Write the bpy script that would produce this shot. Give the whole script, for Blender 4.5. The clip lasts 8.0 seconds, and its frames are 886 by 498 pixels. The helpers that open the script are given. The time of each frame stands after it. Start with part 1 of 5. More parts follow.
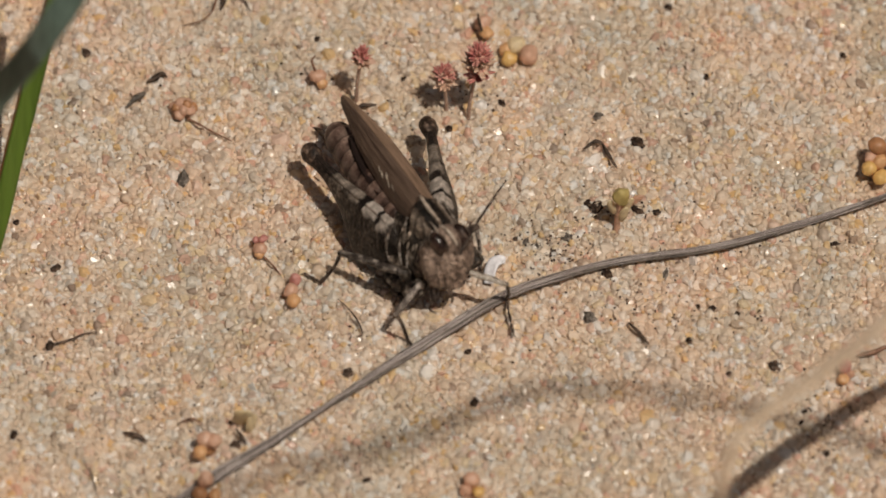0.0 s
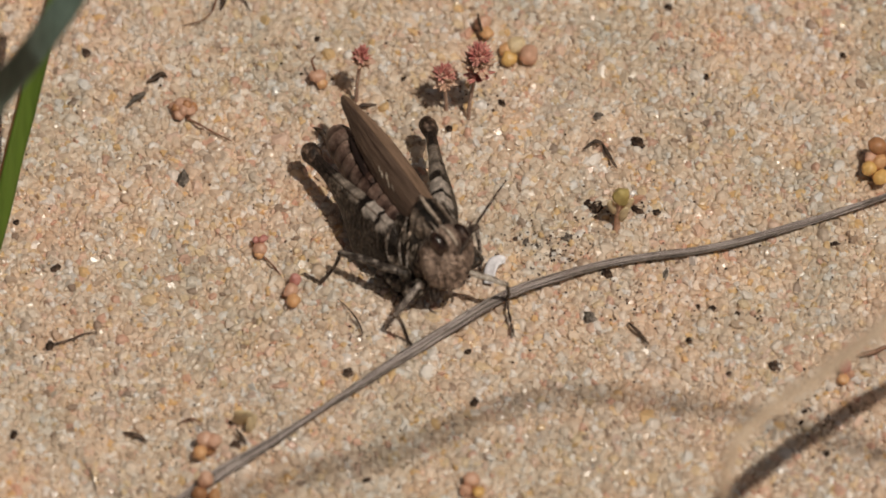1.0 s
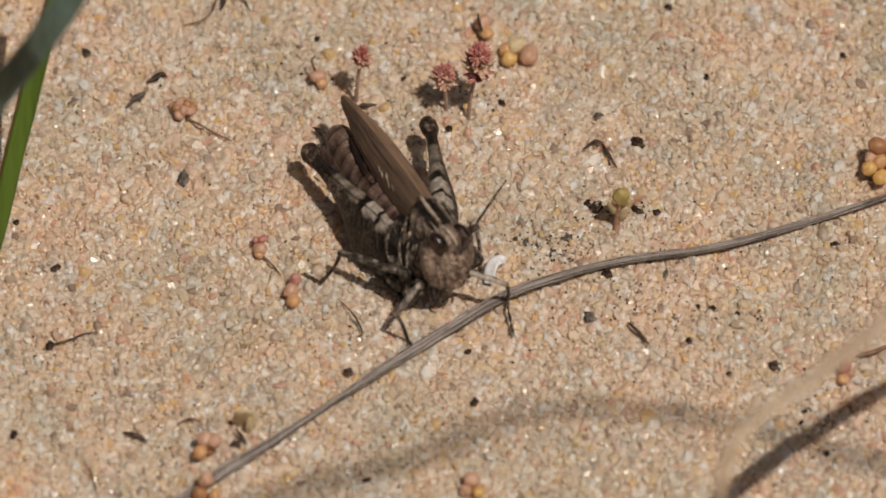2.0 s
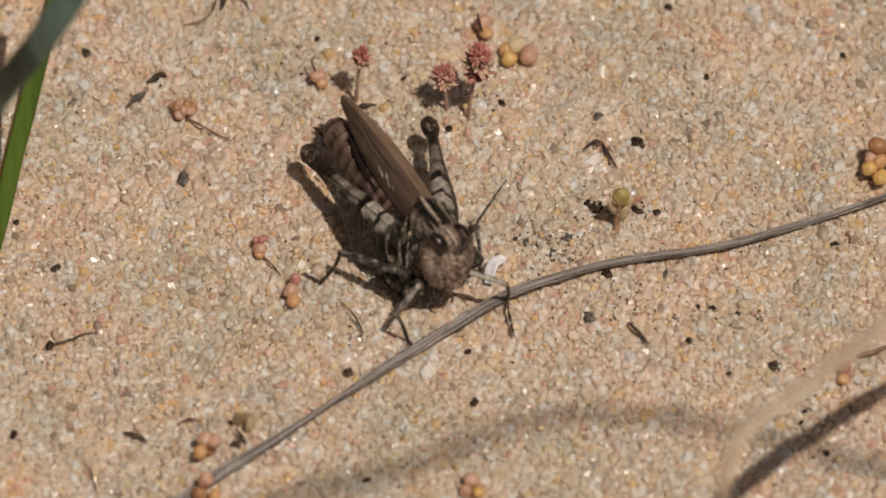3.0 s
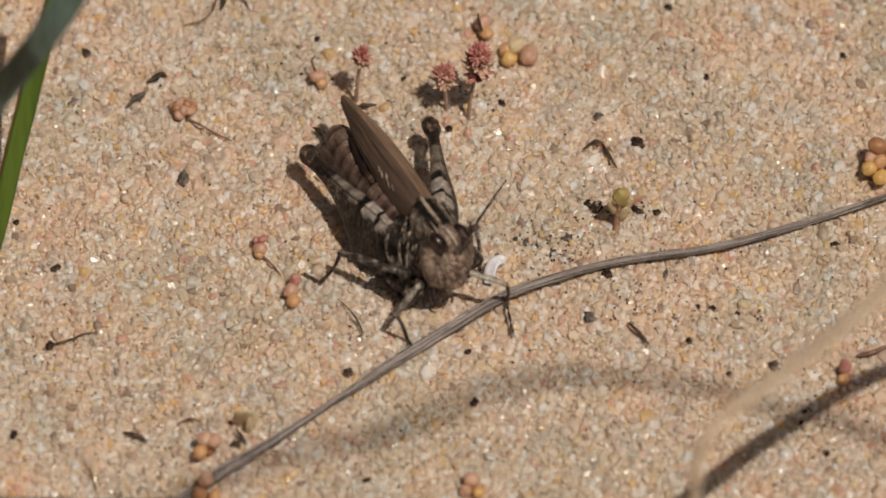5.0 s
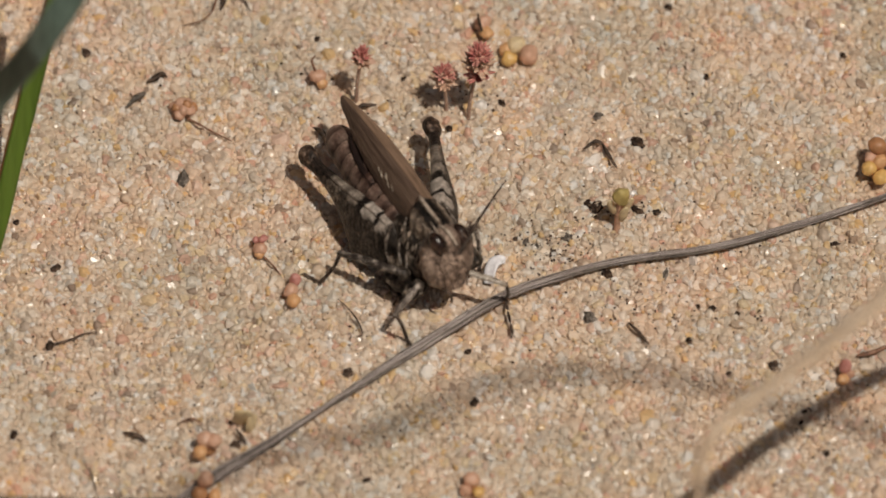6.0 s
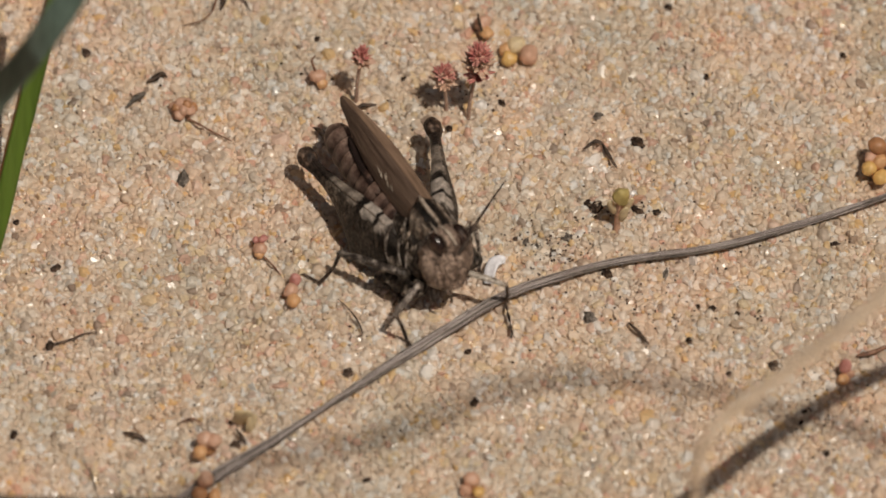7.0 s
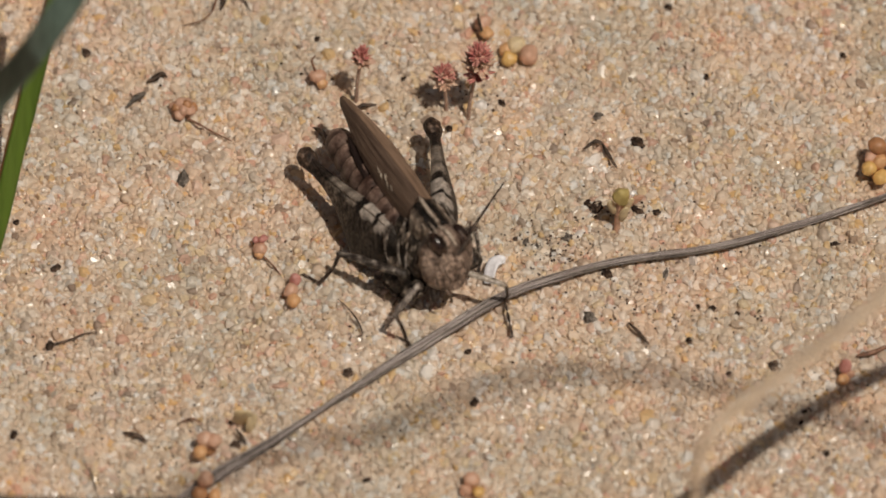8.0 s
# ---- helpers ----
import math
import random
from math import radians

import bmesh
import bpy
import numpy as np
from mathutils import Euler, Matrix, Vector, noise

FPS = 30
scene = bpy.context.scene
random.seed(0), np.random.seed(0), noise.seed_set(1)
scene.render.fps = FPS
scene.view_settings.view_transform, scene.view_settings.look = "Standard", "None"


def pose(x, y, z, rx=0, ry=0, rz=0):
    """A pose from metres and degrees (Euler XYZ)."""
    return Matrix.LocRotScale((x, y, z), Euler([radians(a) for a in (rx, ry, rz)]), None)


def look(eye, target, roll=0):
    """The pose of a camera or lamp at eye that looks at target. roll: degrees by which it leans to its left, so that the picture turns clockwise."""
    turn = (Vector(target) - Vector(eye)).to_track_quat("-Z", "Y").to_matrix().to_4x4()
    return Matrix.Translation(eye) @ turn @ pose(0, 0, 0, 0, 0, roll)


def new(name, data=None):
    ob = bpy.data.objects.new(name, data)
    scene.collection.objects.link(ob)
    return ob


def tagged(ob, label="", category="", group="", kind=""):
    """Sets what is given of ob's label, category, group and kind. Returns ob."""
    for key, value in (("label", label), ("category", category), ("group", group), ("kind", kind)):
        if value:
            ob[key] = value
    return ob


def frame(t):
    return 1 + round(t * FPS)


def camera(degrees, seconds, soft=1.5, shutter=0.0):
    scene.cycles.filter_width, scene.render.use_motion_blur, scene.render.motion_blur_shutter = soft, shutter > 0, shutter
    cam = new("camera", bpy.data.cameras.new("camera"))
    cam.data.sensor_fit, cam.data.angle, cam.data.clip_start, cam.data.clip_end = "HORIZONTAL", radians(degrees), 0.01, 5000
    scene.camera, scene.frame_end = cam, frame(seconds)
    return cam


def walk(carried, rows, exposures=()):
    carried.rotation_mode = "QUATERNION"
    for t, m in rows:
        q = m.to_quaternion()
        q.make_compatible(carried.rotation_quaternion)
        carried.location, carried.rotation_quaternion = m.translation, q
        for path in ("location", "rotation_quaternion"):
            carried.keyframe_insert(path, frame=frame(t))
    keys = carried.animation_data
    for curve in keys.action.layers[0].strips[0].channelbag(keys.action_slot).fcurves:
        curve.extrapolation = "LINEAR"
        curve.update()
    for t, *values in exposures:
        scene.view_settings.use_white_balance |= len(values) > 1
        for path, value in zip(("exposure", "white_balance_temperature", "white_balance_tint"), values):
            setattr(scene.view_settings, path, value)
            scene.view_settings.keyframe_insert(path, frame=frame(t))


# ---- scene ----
# A grasshopper on coarse quartz sand, about 20 mm long; lengths below are in millimetres unless named otherwise.
MM = 0.001
cam = camera(4.0612, 8.0, soft=1.7)
TILT, FAR = radians(55), 1.1
EYE = (0.0, -FAR * math.cos(TILT), FAR * math.sin(TILT))
cam.data.dof.use_dof = True
cam.data.dof.focus_distance = FAR + 0.002
cam.data.dof.aperture_fstop = 23
walk(cam, [(0.0, look(EYE, (0, 0, 0))), (8.0, look(EYE, (0, 0, 0)))], [(0.0, -0.56, 6900, 10), (8.0, -0.56, 6900, 10)])

# ---- light ----
SUN = Vector((0.28, -0.30, 1.0)).normalized()
world = bpy.data.worlds.new("sky")
scene.world = world
world.use_nodes = True
wt = world.node_tree
sky = wt.nodes.new("ShaderNodeTexSky")
sky.sky_type, sky.sun_disc = "NISHITA", False
sky.air_density, sky.dust_density, sky.ozone_density = 0.3, 8.0, 0.2
sky.sun_elevation = math.asin(SUN.z)
sky.sun_rotation = math.atan2(SUN.x, SUN.y)
wt.links.new(sky.outputs[0], wt.nodes["Background"].inputs[0])
wt.nodes["Background"].inputs[1].default_value = 0.032
sun = new("sun", bpy.data.lights.new("sun", "SUN"))
sun.data.energy, sun.data.angle, sun.data.color = 3.85, radians(0.53), (1.0, 0.94, 0.86)
sun.matrix_world = look(SUN, (0, 0, 0))


# ---- materials ----
class Nodes:
    """A material with a Principled surface and short ways to add nodes."""

    def __init__(self, name, rough=0.5, spec=0.4, metal=0.0):
        self.mat = bpy.data.materials.new(name)
        self.mat.use_nodes = True
        self.t = self.mat.node_tree
        self.p = self.t.nodes["Principled BSDF"]
        self.p.inputs["Roughness"].default_value = rough
        self.p.inputs["Specular IOR Level"].default_value = spec
        self.p.inputs["Metallic"].default_value = metal
        self.coord = self.t.nodes.new("ShaderNodeTexCoord").outputs["Object"]

    def put(self, kind, **values):
        n = self.t.nodes.new(kind)
        for key, value in values.items():
            n.inputs[key].default_value = value
        return n

    def link(self, a, b):
        self.t.links.new(a, b)

    def stretch(self, s):
        m = self.t.nodes.new("ShaderNodeMapping")
        m.inputs["Scale"].default_value = s
        self.link(self.coord, m.inputs["Vector"])
        return m.outputs[0]

    def noise(self, scale, detail=3.0, rough=0.55, s=None):
        n = self.put("ShaderNodeTexNoise", Scale=scale, Detail=detail, Roughness=rough)
        self.link(self.stretch(s) if s else self.coord, n.inputs["Vector"])
        return n.outputs["Fac"]

    def ramp(self, fac, stops, kind="LINEAR"):
        r = self.t.nodes.new("ShaderNodeValToRGB")
        r.color_ramp.interpolation = kind
        els = r.color_ramp.elements
        while len(els) < len(stops):
            els.new(0.5)
        for el, (at, col) in zip(els, stops):
            el.position, el.color = at, (*col, 1)
        self.link(fac, r.inputs[0])
        return r.outputs[0]

    def mix(self, fac, a, b, kind="MIX"):
        m = self.t.nodes.new("ShaderNodeMix")
        m.data_type, m.blend_type = "RGBA", kind
        for sock, v in ((m.inputs[0], fac), (m.inputs[6], a), (m.inputs[7], b)):
            if isinstance(v, (int, float)):
                sock.default_value = v
            elif isinstance(v, tuple):
                sock.default_value = (*v, 1)
            else:
                self.link(v, sock)
        return m.outputs[2]

    def math(self, op, a, b=0.0):
        m = self.t.nodes.new("ShaderNodeMath")
        m.operation = op
        for sock, v in ((m.inputs[0], a), (m.inputs[1], b)):
            if isinstance(v, (int, float)):
                sock.default_value = v
            else:
                self.link(v, sock)
        return m.outputs[0]

    def axis(self, name):
        s = self.t.nodes.new("ShaderNodeSeparateXYZ")
        self.link(self.coord, s.inputs[0])
        return s.outputs[name]

    def color(self, c):
        if isinstance(c, tuple):
            self.p.inputs["Base Color"].default_value = (*c, 1)
        else:
            self.link(c, self.p.inputs["Base Color"])
        return self

    def bump(self, height, strength, distance):
        b = self.put("ShaderNodeBump", Strength=strength, Distance=distance)
        self.link(height, b.inputs["Height"])
        self.link(b.outputs[0], self.p.inputs["Normal"])
        return self

    def rough(self, fac, lo, hi):
        m = self.put("ShaderNodeMapRange")
        m.inputs["To Min"].default_value, m.inputs["To Max"].default_value = lo, hi
        self.link(fac, m.inputs["Value"])
        self.link(m.outputs[0], self.p.inputs["Roughness"])
        return self

    def glow_through(self, share, color):
        """Lets part of the light pass through the body, as in quartz or a juicy leaf."""
        b = self.t.nodes.new("ShaderNodeBsdfTranslucent")
        if isinstance(color, tuple):
            b.inputs["Color"].default_value = (*color, 1)
        else:
            self.link(color, b.inputs["Color"])
        m = self.put("ShaderNodeMixShader", Fac=share)
        self.link(self.p.outputs[0], m.inputs[1])
        self.link(b.outputs[0], m.inputs[2])
        self.link(m.outputs[0], self.t.nodes["Material Output"].inputs["Surface"])
        return self


def sand_material():
    """Worn translucent quartz: each grain its own tint, with clouds inside and broad dusty patches over the bed."""
    n = Nodes("quartz_sand", 0.3, 0.75)
    island = n.t.nodes.new("ShaderNodeNewGeometry").outputs["Random Per Island"]
    hue = n.ramp(island, [
        (0.0, (0.82, 0.67, 0.53)), (0.14, (0.88, 0.77, 0.65)), (0.25, (0.78, 0.63, 0.50)), (0.36, (0.86, 0.73, 0.60)),
        (0.47, (0.91, 0.84, 0.76)), (0.59, (0.87, 0.70, 0.47)), (0.655, (0.78, 0.67, 0.56)), (0.74, (0.85, 0.65, 0.54)),
        (0.79, (0.95, 0.93, 0.91)), (0.89, (0.62, 0.51, 0.42)), (0.925, (0.84, 0.58, 0.28)), (0.948, (0.76, 0.47, 0.36)),
        (0.97, (0.6, 0.47, 0.37)), (0.985, (0.36, 0.26, 0.2)), (0.9965, (0.12, 0.08, 0.06))], "CONSTANT")
    hue = n.mix(0.12, hue, (0.84, 0.70, 0.57))
    clouds = n.noise(2300, 3, 0.6)
    patch = n.noise(230, 3, 0.55)
    dusty = n.noise(70, 4, 0.6)
    col = n.mix(0.5, hue, n.ramp(clouds, [(0.3, (0.6, 0.54, 0.48)), (0.58, (1.02, 1.02, 1.02))]), "MULTIPLY")
    col = n.mix(1.0, col, n.ramp(patch, [(0.34, (0.90, 0.92, 0.94)), (0.48, (1.0, 0.99, 0.98)), (0.58, (1.02, 0.985, 0.95)), (0.68, (1.05, 0.97, 0.89))]), "MULTIPLY")
    col = n.mix(1.0, col, n.ramp(dusty, [(0.36, (0.88, 0.90, 0.88)), (0.5, (1.0, 1.0, 0.99)), (0.64, (1.04, 0.99, 0.96))]), "MULTIPLY")
    n.color(col)
    polish = n.math("FRACT", n.math("MULTIPLY", island, 173.0))
    dull = n.math("GREATER_THAN", polish, 0.42)
    n.rough(n.math("ADD", n.math("MULTIPLY", n.noise(1500, 2), 0.3), dull), 0.22, 0.5)
    n.bump(n.noise(2400, 4, 0.65), 0.6, 0.00014)
    bump = n.p.inputs["Normal"].links[0].from_node
    n.link(n.math("ADD", n.math("MULTIPLY", dull, 0.5), 0.2), bump.inputs["Strength"])
    n.glow_through(0.34, n.mix(0.4, col, (0.95, 0.93, 0.9)))
    return n.mat


def floor_material():
    n = Nodes("packed_sand", 0.7, 0.3)
    v = n.put("ShaderNodeTexVoronoi", Scale=1500)
    n.link(n.coord, v.inputs["Vector"])
    hue = n.ramp(v.outputs["Color"], [(0.2, (0.56, 0.41, 0.29)), (0.5, (0.66, 0.5, 0.37)), (0.8, (0.74, 0.58, 0.44))])
    n.color(n.mix(0.4, hue, n.ramp(n.noise(40, 5), [(0.3, (0.7, 0.68, 0.66)), (0.7, (1, 1, 1))]), "MULTIPLY"))
    n.bump(v.outputs["Distance"], 0.8, 0.0006)
    return n.mat


def mottled(name, dark, mid, light, rough=0.55, spec=0.35, scale=1400, s=None, bump=0.4, depth=0.00012, fuzz=5200, c=0.5):
    """Chitin, bark or dry leaf: three tones broken up at two scales."""
    n = Nodes(name, rough, spec)
    big = n.noise(scale, 5, 0.65, s)
    fine = n.noise(fuzz, 3, 0.6, s)
    col = n.ramp(big, [(0.36, dark), (0.5, mid), (0.66, light)])
    n.color(n.mix(c, col, n.ramp(fine, [(0.36, (0.3, 0.27, 0.25)), (0.54, (1, 1, 1)), (0.66, (1.0 + c, 1.0 + c, 1.0 + c))]), "MULTIPLY"))
    n.rough(fine, rough - 0.12, rough + 0.15)
    n.bump(fine, bump, depth)
    return n.mat


def banded(name, stops, low, rough=0.42, span=12.0):
    """Leg chitin with bands of pigment along its own x axis, and a darker herringbone face below."""
    n = Nodes(name, rough, 0.2)
    wob = n.noise(900, 4)
    x = n.math("MULTIPLY", n.axis("X"), 1000.0 / span)
    x = n.math("ADD", x, n.math("MULTIPLY", n.math("SUBTRACT", wob, 0.5), 0.09))
    z = n.math("MULTIPLY", n.axis("Z"), 1000.0)
    z = n.math("ADD", z, n.math("MULTIPLY", n.math("SUBTRACT", n.noise(1200, 3), 0.5), 1.6))
    upper = n.ramp(x, stops)
    chevron = n.math("SINE", n.math("ADD", n.math("MULTIPLY", n.axis("X"), 9000.0), n.math("ADD", n.math("MULTIPLY", n.math("ABSOLUTE", n.axis("Z")), 6000.0), n.math("MULTIPLY", n.noise(700, 3), 9.0))))
    lower = n.mix(0.55, n.ramp(x, low), n.ramp(n.math("ADD", n.math("MULTIPLY", chevron, 0.3), 0.5), [(0.2, (0.35, 0.33, 0.31)), (0.8, (1.5, 1.45, 1.4))]), "MULTIPLY")
    spots = n.ramp(n.noise(2300, 4, 0.7), [(0.4, (0.2, 0.17, 0.15)), (0.53, (1, 1, 1)), (0.64, (2.2, 2.1, 2.0))])
    lower = n.mix(0.95, lower, spots, "MULTIPLY")
    upper = n.mix(0.4, upper, spots, "MULTIPLY")
    col = n.mix(n.ramp(n.math("ADD", n.math("MULTIPLY", z, 0.5), 0.3), [(0.35, (0, 0, 0)), (0.6, (1, 1, 1))]), lower, upper)
    n.color(col)
    n.bump(n.noise(3000, 4), 0.8, 0.0002)
    return n.mat


def wrinkled(name, dark, mid, light):
    """Face chitin: mottled brown plates parted by fine dark creases."""
    n = Nodes(name, 0.5, 0.35)
    big, fine = n.noise(1000, 4, 0.6), n.noise(3800, 3, 0.6)
    v = n.put("ShaderNodeTexVoronoi", Scale=1150)
    v.feature = "DISTANCE_TO_EDGE"
    warp = n.t.nodes.new("ShaderNodeVectorMath")
    warp.operation = "MULTIPLY_ADD"
    cloud = n.put("ShaderNodeTexNoise", Scale=900, Detail=3)
    n.link(n.coord, cloud.inputs["Vector"])
    n.link(cloud.outputs["Color"], warp.inputs[0])
    warp.inputs[1].default_value = (0.0011,) * 3
    n.link(n.stretch((1.3, 1.3, 0.7)), warp.inputs[2])
    n.link(warp.outputs[0], v.inputs["Vector"])
    crease = n.ramp(v.outputs["Distance"], [(0.0, (0.16, 0.13, 0.12)), (0.05, (0.8, 0.8, 0.8)), (0.16, (1.1, 1.1, 1.1))])
    col = n.mix(0.55, n.ramp(big, [(0.36, dark), (0.5, mid), (0.66, light)]), crease, "MULTIPLY")
    n.color(n.mix(0.7, col, n.ramp(fine, [(0.36, (0.4, 0.37, 0.35)), (0.54, (1, 1, 1)), (0.66, (1.6, 1.6, 1.6))]), "MULTIPLY"))
    n.bump(n.math("ADD", n.math("MULTIPLY", crease, 0.7), fine), 0.8, 0.0002)
    return n.mat


def ringed(name, dark, mid, light):
    """Abdomen chitin: mottled plates, each with a dark front band and a pale hind margin."""
    n = Nodes(name, 0.45, 0.3)
    big, fine = n.noise(700, 4, 0.6), n.noise(3200, 3, 0.6)
    x = n.math("ADD", n.math("MULTIPLY", n.axis("X"), -672.0), n.math("MULTIPLY", n.math("SUBTRACT", n.noise(600, 3), 0.5), 0.35))
    ring = n.ramp(n.math("FRACT", x), [(0.0, (0.22, 0.18, 0.16)), (0.3, (0.45, 0.4, 0.38)), (0.48, (1.1, 1.1, 1.1)), (0.88, (1.45, 1.4, 1.35)), (0.96, (0.3, 0.26, 0.24))])
    col = n.mix(0.62, n.ramp(big, [(0.36, dark), (0.5, mid), (0.66, light)]), ring, "MULTIPLY")
    n.color(n.mix(0.5, col, n.ramp(fine, [(0.36, (0.45, 0.42, 0.4)), (0.56, (1, 1, 1)), (0.68, (1.4, 1.4, 1.4))]), "MULTIPLY"))
    n.bump(fine, 0.5, 0.00014)
    return n.mat


def saddle():
    """Pronotum: pale keel between two black patches, grey-brown speckled sides."""
    n = Nodes("pronotum_chitin", 0.42, 0.22)
    y = n.math("MULTIPLY", n.math("ABSOLUTE", n.axis("Y")), 500.0)
    y = n.math("ADD", y, n.math("MULTIPLY", n.math("SUBTRACT", n.noise(900, 3), 0.5), 0.28))
    col = n.ramp(y, [(0.07, (0.22, 0.165, 0.125)), (0.12, (0.008, 0.006, 0.005)), (0.4, (0.014, 0.01, 0.008)), (0.5, (0.11, 0.08, 0.06)), (0.62, (0.14, 0.112, 0.09)), (1.0, (0.26, 0.215, 0.175))])
    x = n.math("ADD", n.math("MULTIPLY", n.math("ADD", n.axis("X"), 0.0006), 250.0), n.math("MULTIPLY", n.math("SUBTRACT", n.noise(700, 4), 0.5), 0.35))
    col = n.mix(n.ramp(x, [(0.02, (1, 1, 1)), (0.16, (0, 0, 0))]), col, (0.12, 0.083, 0.06))
    col = n.mix(0.8, col, n.ramp(n.noise(1250, 3, 0.6, (1.6, 1, 0.7)), [(0.4, (0.28, 0.25, 0.23)), (0.52, (1, 1, 1)), (0.64, (1.9, 1.85, 1.8))]), "MULTIPLY")
    fine = n.noise(2600, 4, 0.7)
    n.color(n.mix(0.7, col, n.ramp(fine, [(0.38, (0.15, 0.13, 0.11)), (0.52, (1.0, 1.0, 1.0)), (0.62, (2.6, 2.5, 2.4))]), "MULTIPLY"))
    n.bump(fine, 0.9, 0.00025)
    return n.mat


def fleshy(name, base, tip, rough=0.32):
    """Water-filled leaf skin: mottled, glossy, lit through."""
    n = Nodes(name, rough, 0.45)
    col = n.mix(n.noise(420, 4, 0.6), base, tip)
    col = n.mix(0.5, col, n.ramp(n.noise(1600, 4, 0.65), [(0.35, (0.6, 0.55, 0.52)), (0.6, (1, 1, 1))]), "MULTIPLY")
    n.color(col)
    n.bump(n.noise(1800, 4), 0.4, 0.0003)
    n.glow_through(0.4, n.mix(0.3, col, (0.95, 0.85, 0.7)))
    return n.mat


def streaked(name, dark, mid, light):
    """Dry stem with long streaks that follow its length."""
    n = Nodes(name, 0.4, 0.5)
    uv = n.t.nodes.new("ShaderNodeUVMap").outputs[0]
    n.coord = uv
    a = n.noise(1.0, 5, 0.65, (1.2, 22, 1))
    b = n.noise(1.0, 4, 0.65, (9, 80, 1))
    col = n.ramp(a, [(0.42, dark), (0.5, mid), (0.6, light)])
    col = n.mix(0.8, col, n.ramp(b, [(0.36, (0.42, 0.4, 0.39)), (0.5, (1, 1, 1)), (0.64, (1.3, 1.28, 1.27))]), "MULTIPLY")
    blotch = n.noise(1.0, 4, 0.6, (3.2, 2.5, 1))
    n.color(n.mix(0.9, col, n.ramp(blotch, [(0.36, (0.5, 0.44, 0.4)), (0.5, (1, 1, 1)), (0.64, (1.25, 1.22, 1.2))]), "MULTIPLY"))
    n.bump(b, 0.5, 0.0002)
    return n.mat


M_SAND, M_FLOOR = sand_material(), floor_material()
M_HEAD = wrinkled("head_chitin", (0.09, 0.058, 0.043), (0.23, 0.162, 0.124), (0.42, 0.315, 0.25))
M_PRON = saddle()
M_THORAX = mottled("thorax_chitin", (0.006, 0.004, 0.003), (0.028, 0.021, 0.016), (0.26, 0.215, 0.175), 0.4, 0.25, 900, None, 1.0, 0.0003, 2600, 0.95)
M_ABDOMEN = ringed("abdomen_chitin", (0.045, 0.024, 0.018), (0.135, 0.086, 0.069), (0.265, 0.188, 0.152))
M_TEGMEN_L = mottled("tegmen_left", (0.13, 0.082, 0.055), (0.2, 0.128, 0.087), (0.25, 0.165, 0.114), 0.5, 0.35, 1300, (0.1, 1, 1), 0.4, 0.00012, 3600, 0.35)
M_TEGMEN_R = mottled("tegmen_right", (0.058, 0.036, 0.026), (0.092, 0.059, 0.042), (0.128, 0.085, 0.061), 0.5, 0.35, 1700, (0.08, 1, 1), 0.5, 0.00015, 4200, 0.35)
# near-black brown for the shade between forewing and abdomen
M_WING_SHADE = mottled("under_wing_shade", (0.008, 0.004, 0.003), (0.018, 0.009, 0.007), (0.04, 0.02, 0.015), 0.5, 0.3, 900, (0.2, 1, 1))
M_VEIN = mottled("pale_vein", (0.16, 0.12, 0.09), (0.34, 0.28, 0.22), (0.5, 0.44, 0.36), 0.5)
M_CARINA = mottled("pale_keel", (0.24, 0.185, 0.145), (0.38, 0.31, 0.25), (0.5, 0.42, 0.35), 0.5)
M_EYE = mottled("eye", (0.006, 0.003, 0.002), (0.022, 0.012, 0.009), (0.085, 0.05, 0.036), 0.2, 0.5, 500, None, 0.15)
M_LEG = mottled("speckled_leg", (0.03, 0.022, 0.018), (0.19, 0.155, 0.132), (0.46, 0.41, 0.36), 0.42, 0.45, 1300)
M_LEG_DARK = mottled("dark_speckled_leg", (0.01, 0.008, 0.006), (0.06, 0.047, 0.04), (0.42, 0.37, 0.32), 0.4, 0.3, 1100, None, 0.6, 0.00015, 2600, 0.9)
M_SHIN = mottled("dark_shin", (0.016, 0.01, 0.008), (0.045, 0.03, 0.023), (0.15, 0.11, 0.088), 0.45, 0.25, 1300)
M_PALE_LEG = mottled("pale_foreleg", (0.14, 0.11, 0.08), (0.34, 0.29, 0.24), (0.5, 0.46, 0.4), 0.22, 0.6, 1500)
M_ANT = mottled("antenna", (0.02, 0.012, 0.009), (0.045, 0.03, 0.022), (0.09, 0.065, 0.05), 0.6, 0.25, 1500)
FEMUR_STOPS = [(0.0, (0.02, 0.016, 0.013)), (0.13, (0.04, 0.032, 0.027)), (0.16, (0.36, 0.31, 0.27)), (0.24, (0.32, 0.275, 0.24)), (0.25, (0.012, 0.009, 0.008)),
               (0.28, (0.012, 0.009, 0.008)), (0.295, (0.38, 0.33, 0.29)), (0.42, (0.38, 0.335, 0.295)), (0.435, (0.008, 0.006, 0.005)),
               (0.49, (0.012, 0.009, 0.008)), (0.51, (0.24, 0.2, 0.165)), (0.6, (0.24, 0.2, 0.168)), (0.63, (0.09, 0.072, 0.058)), (0.7, (0.25, 0.21, 0.175)), (0.78, (0.12, 0.096, 0.078)), (0.82, (0.2, 0.165, 0.135)), (0.85, (0.012, 0.009, 0.008)), (1.0, (0.03, 0.021, 0.017))]
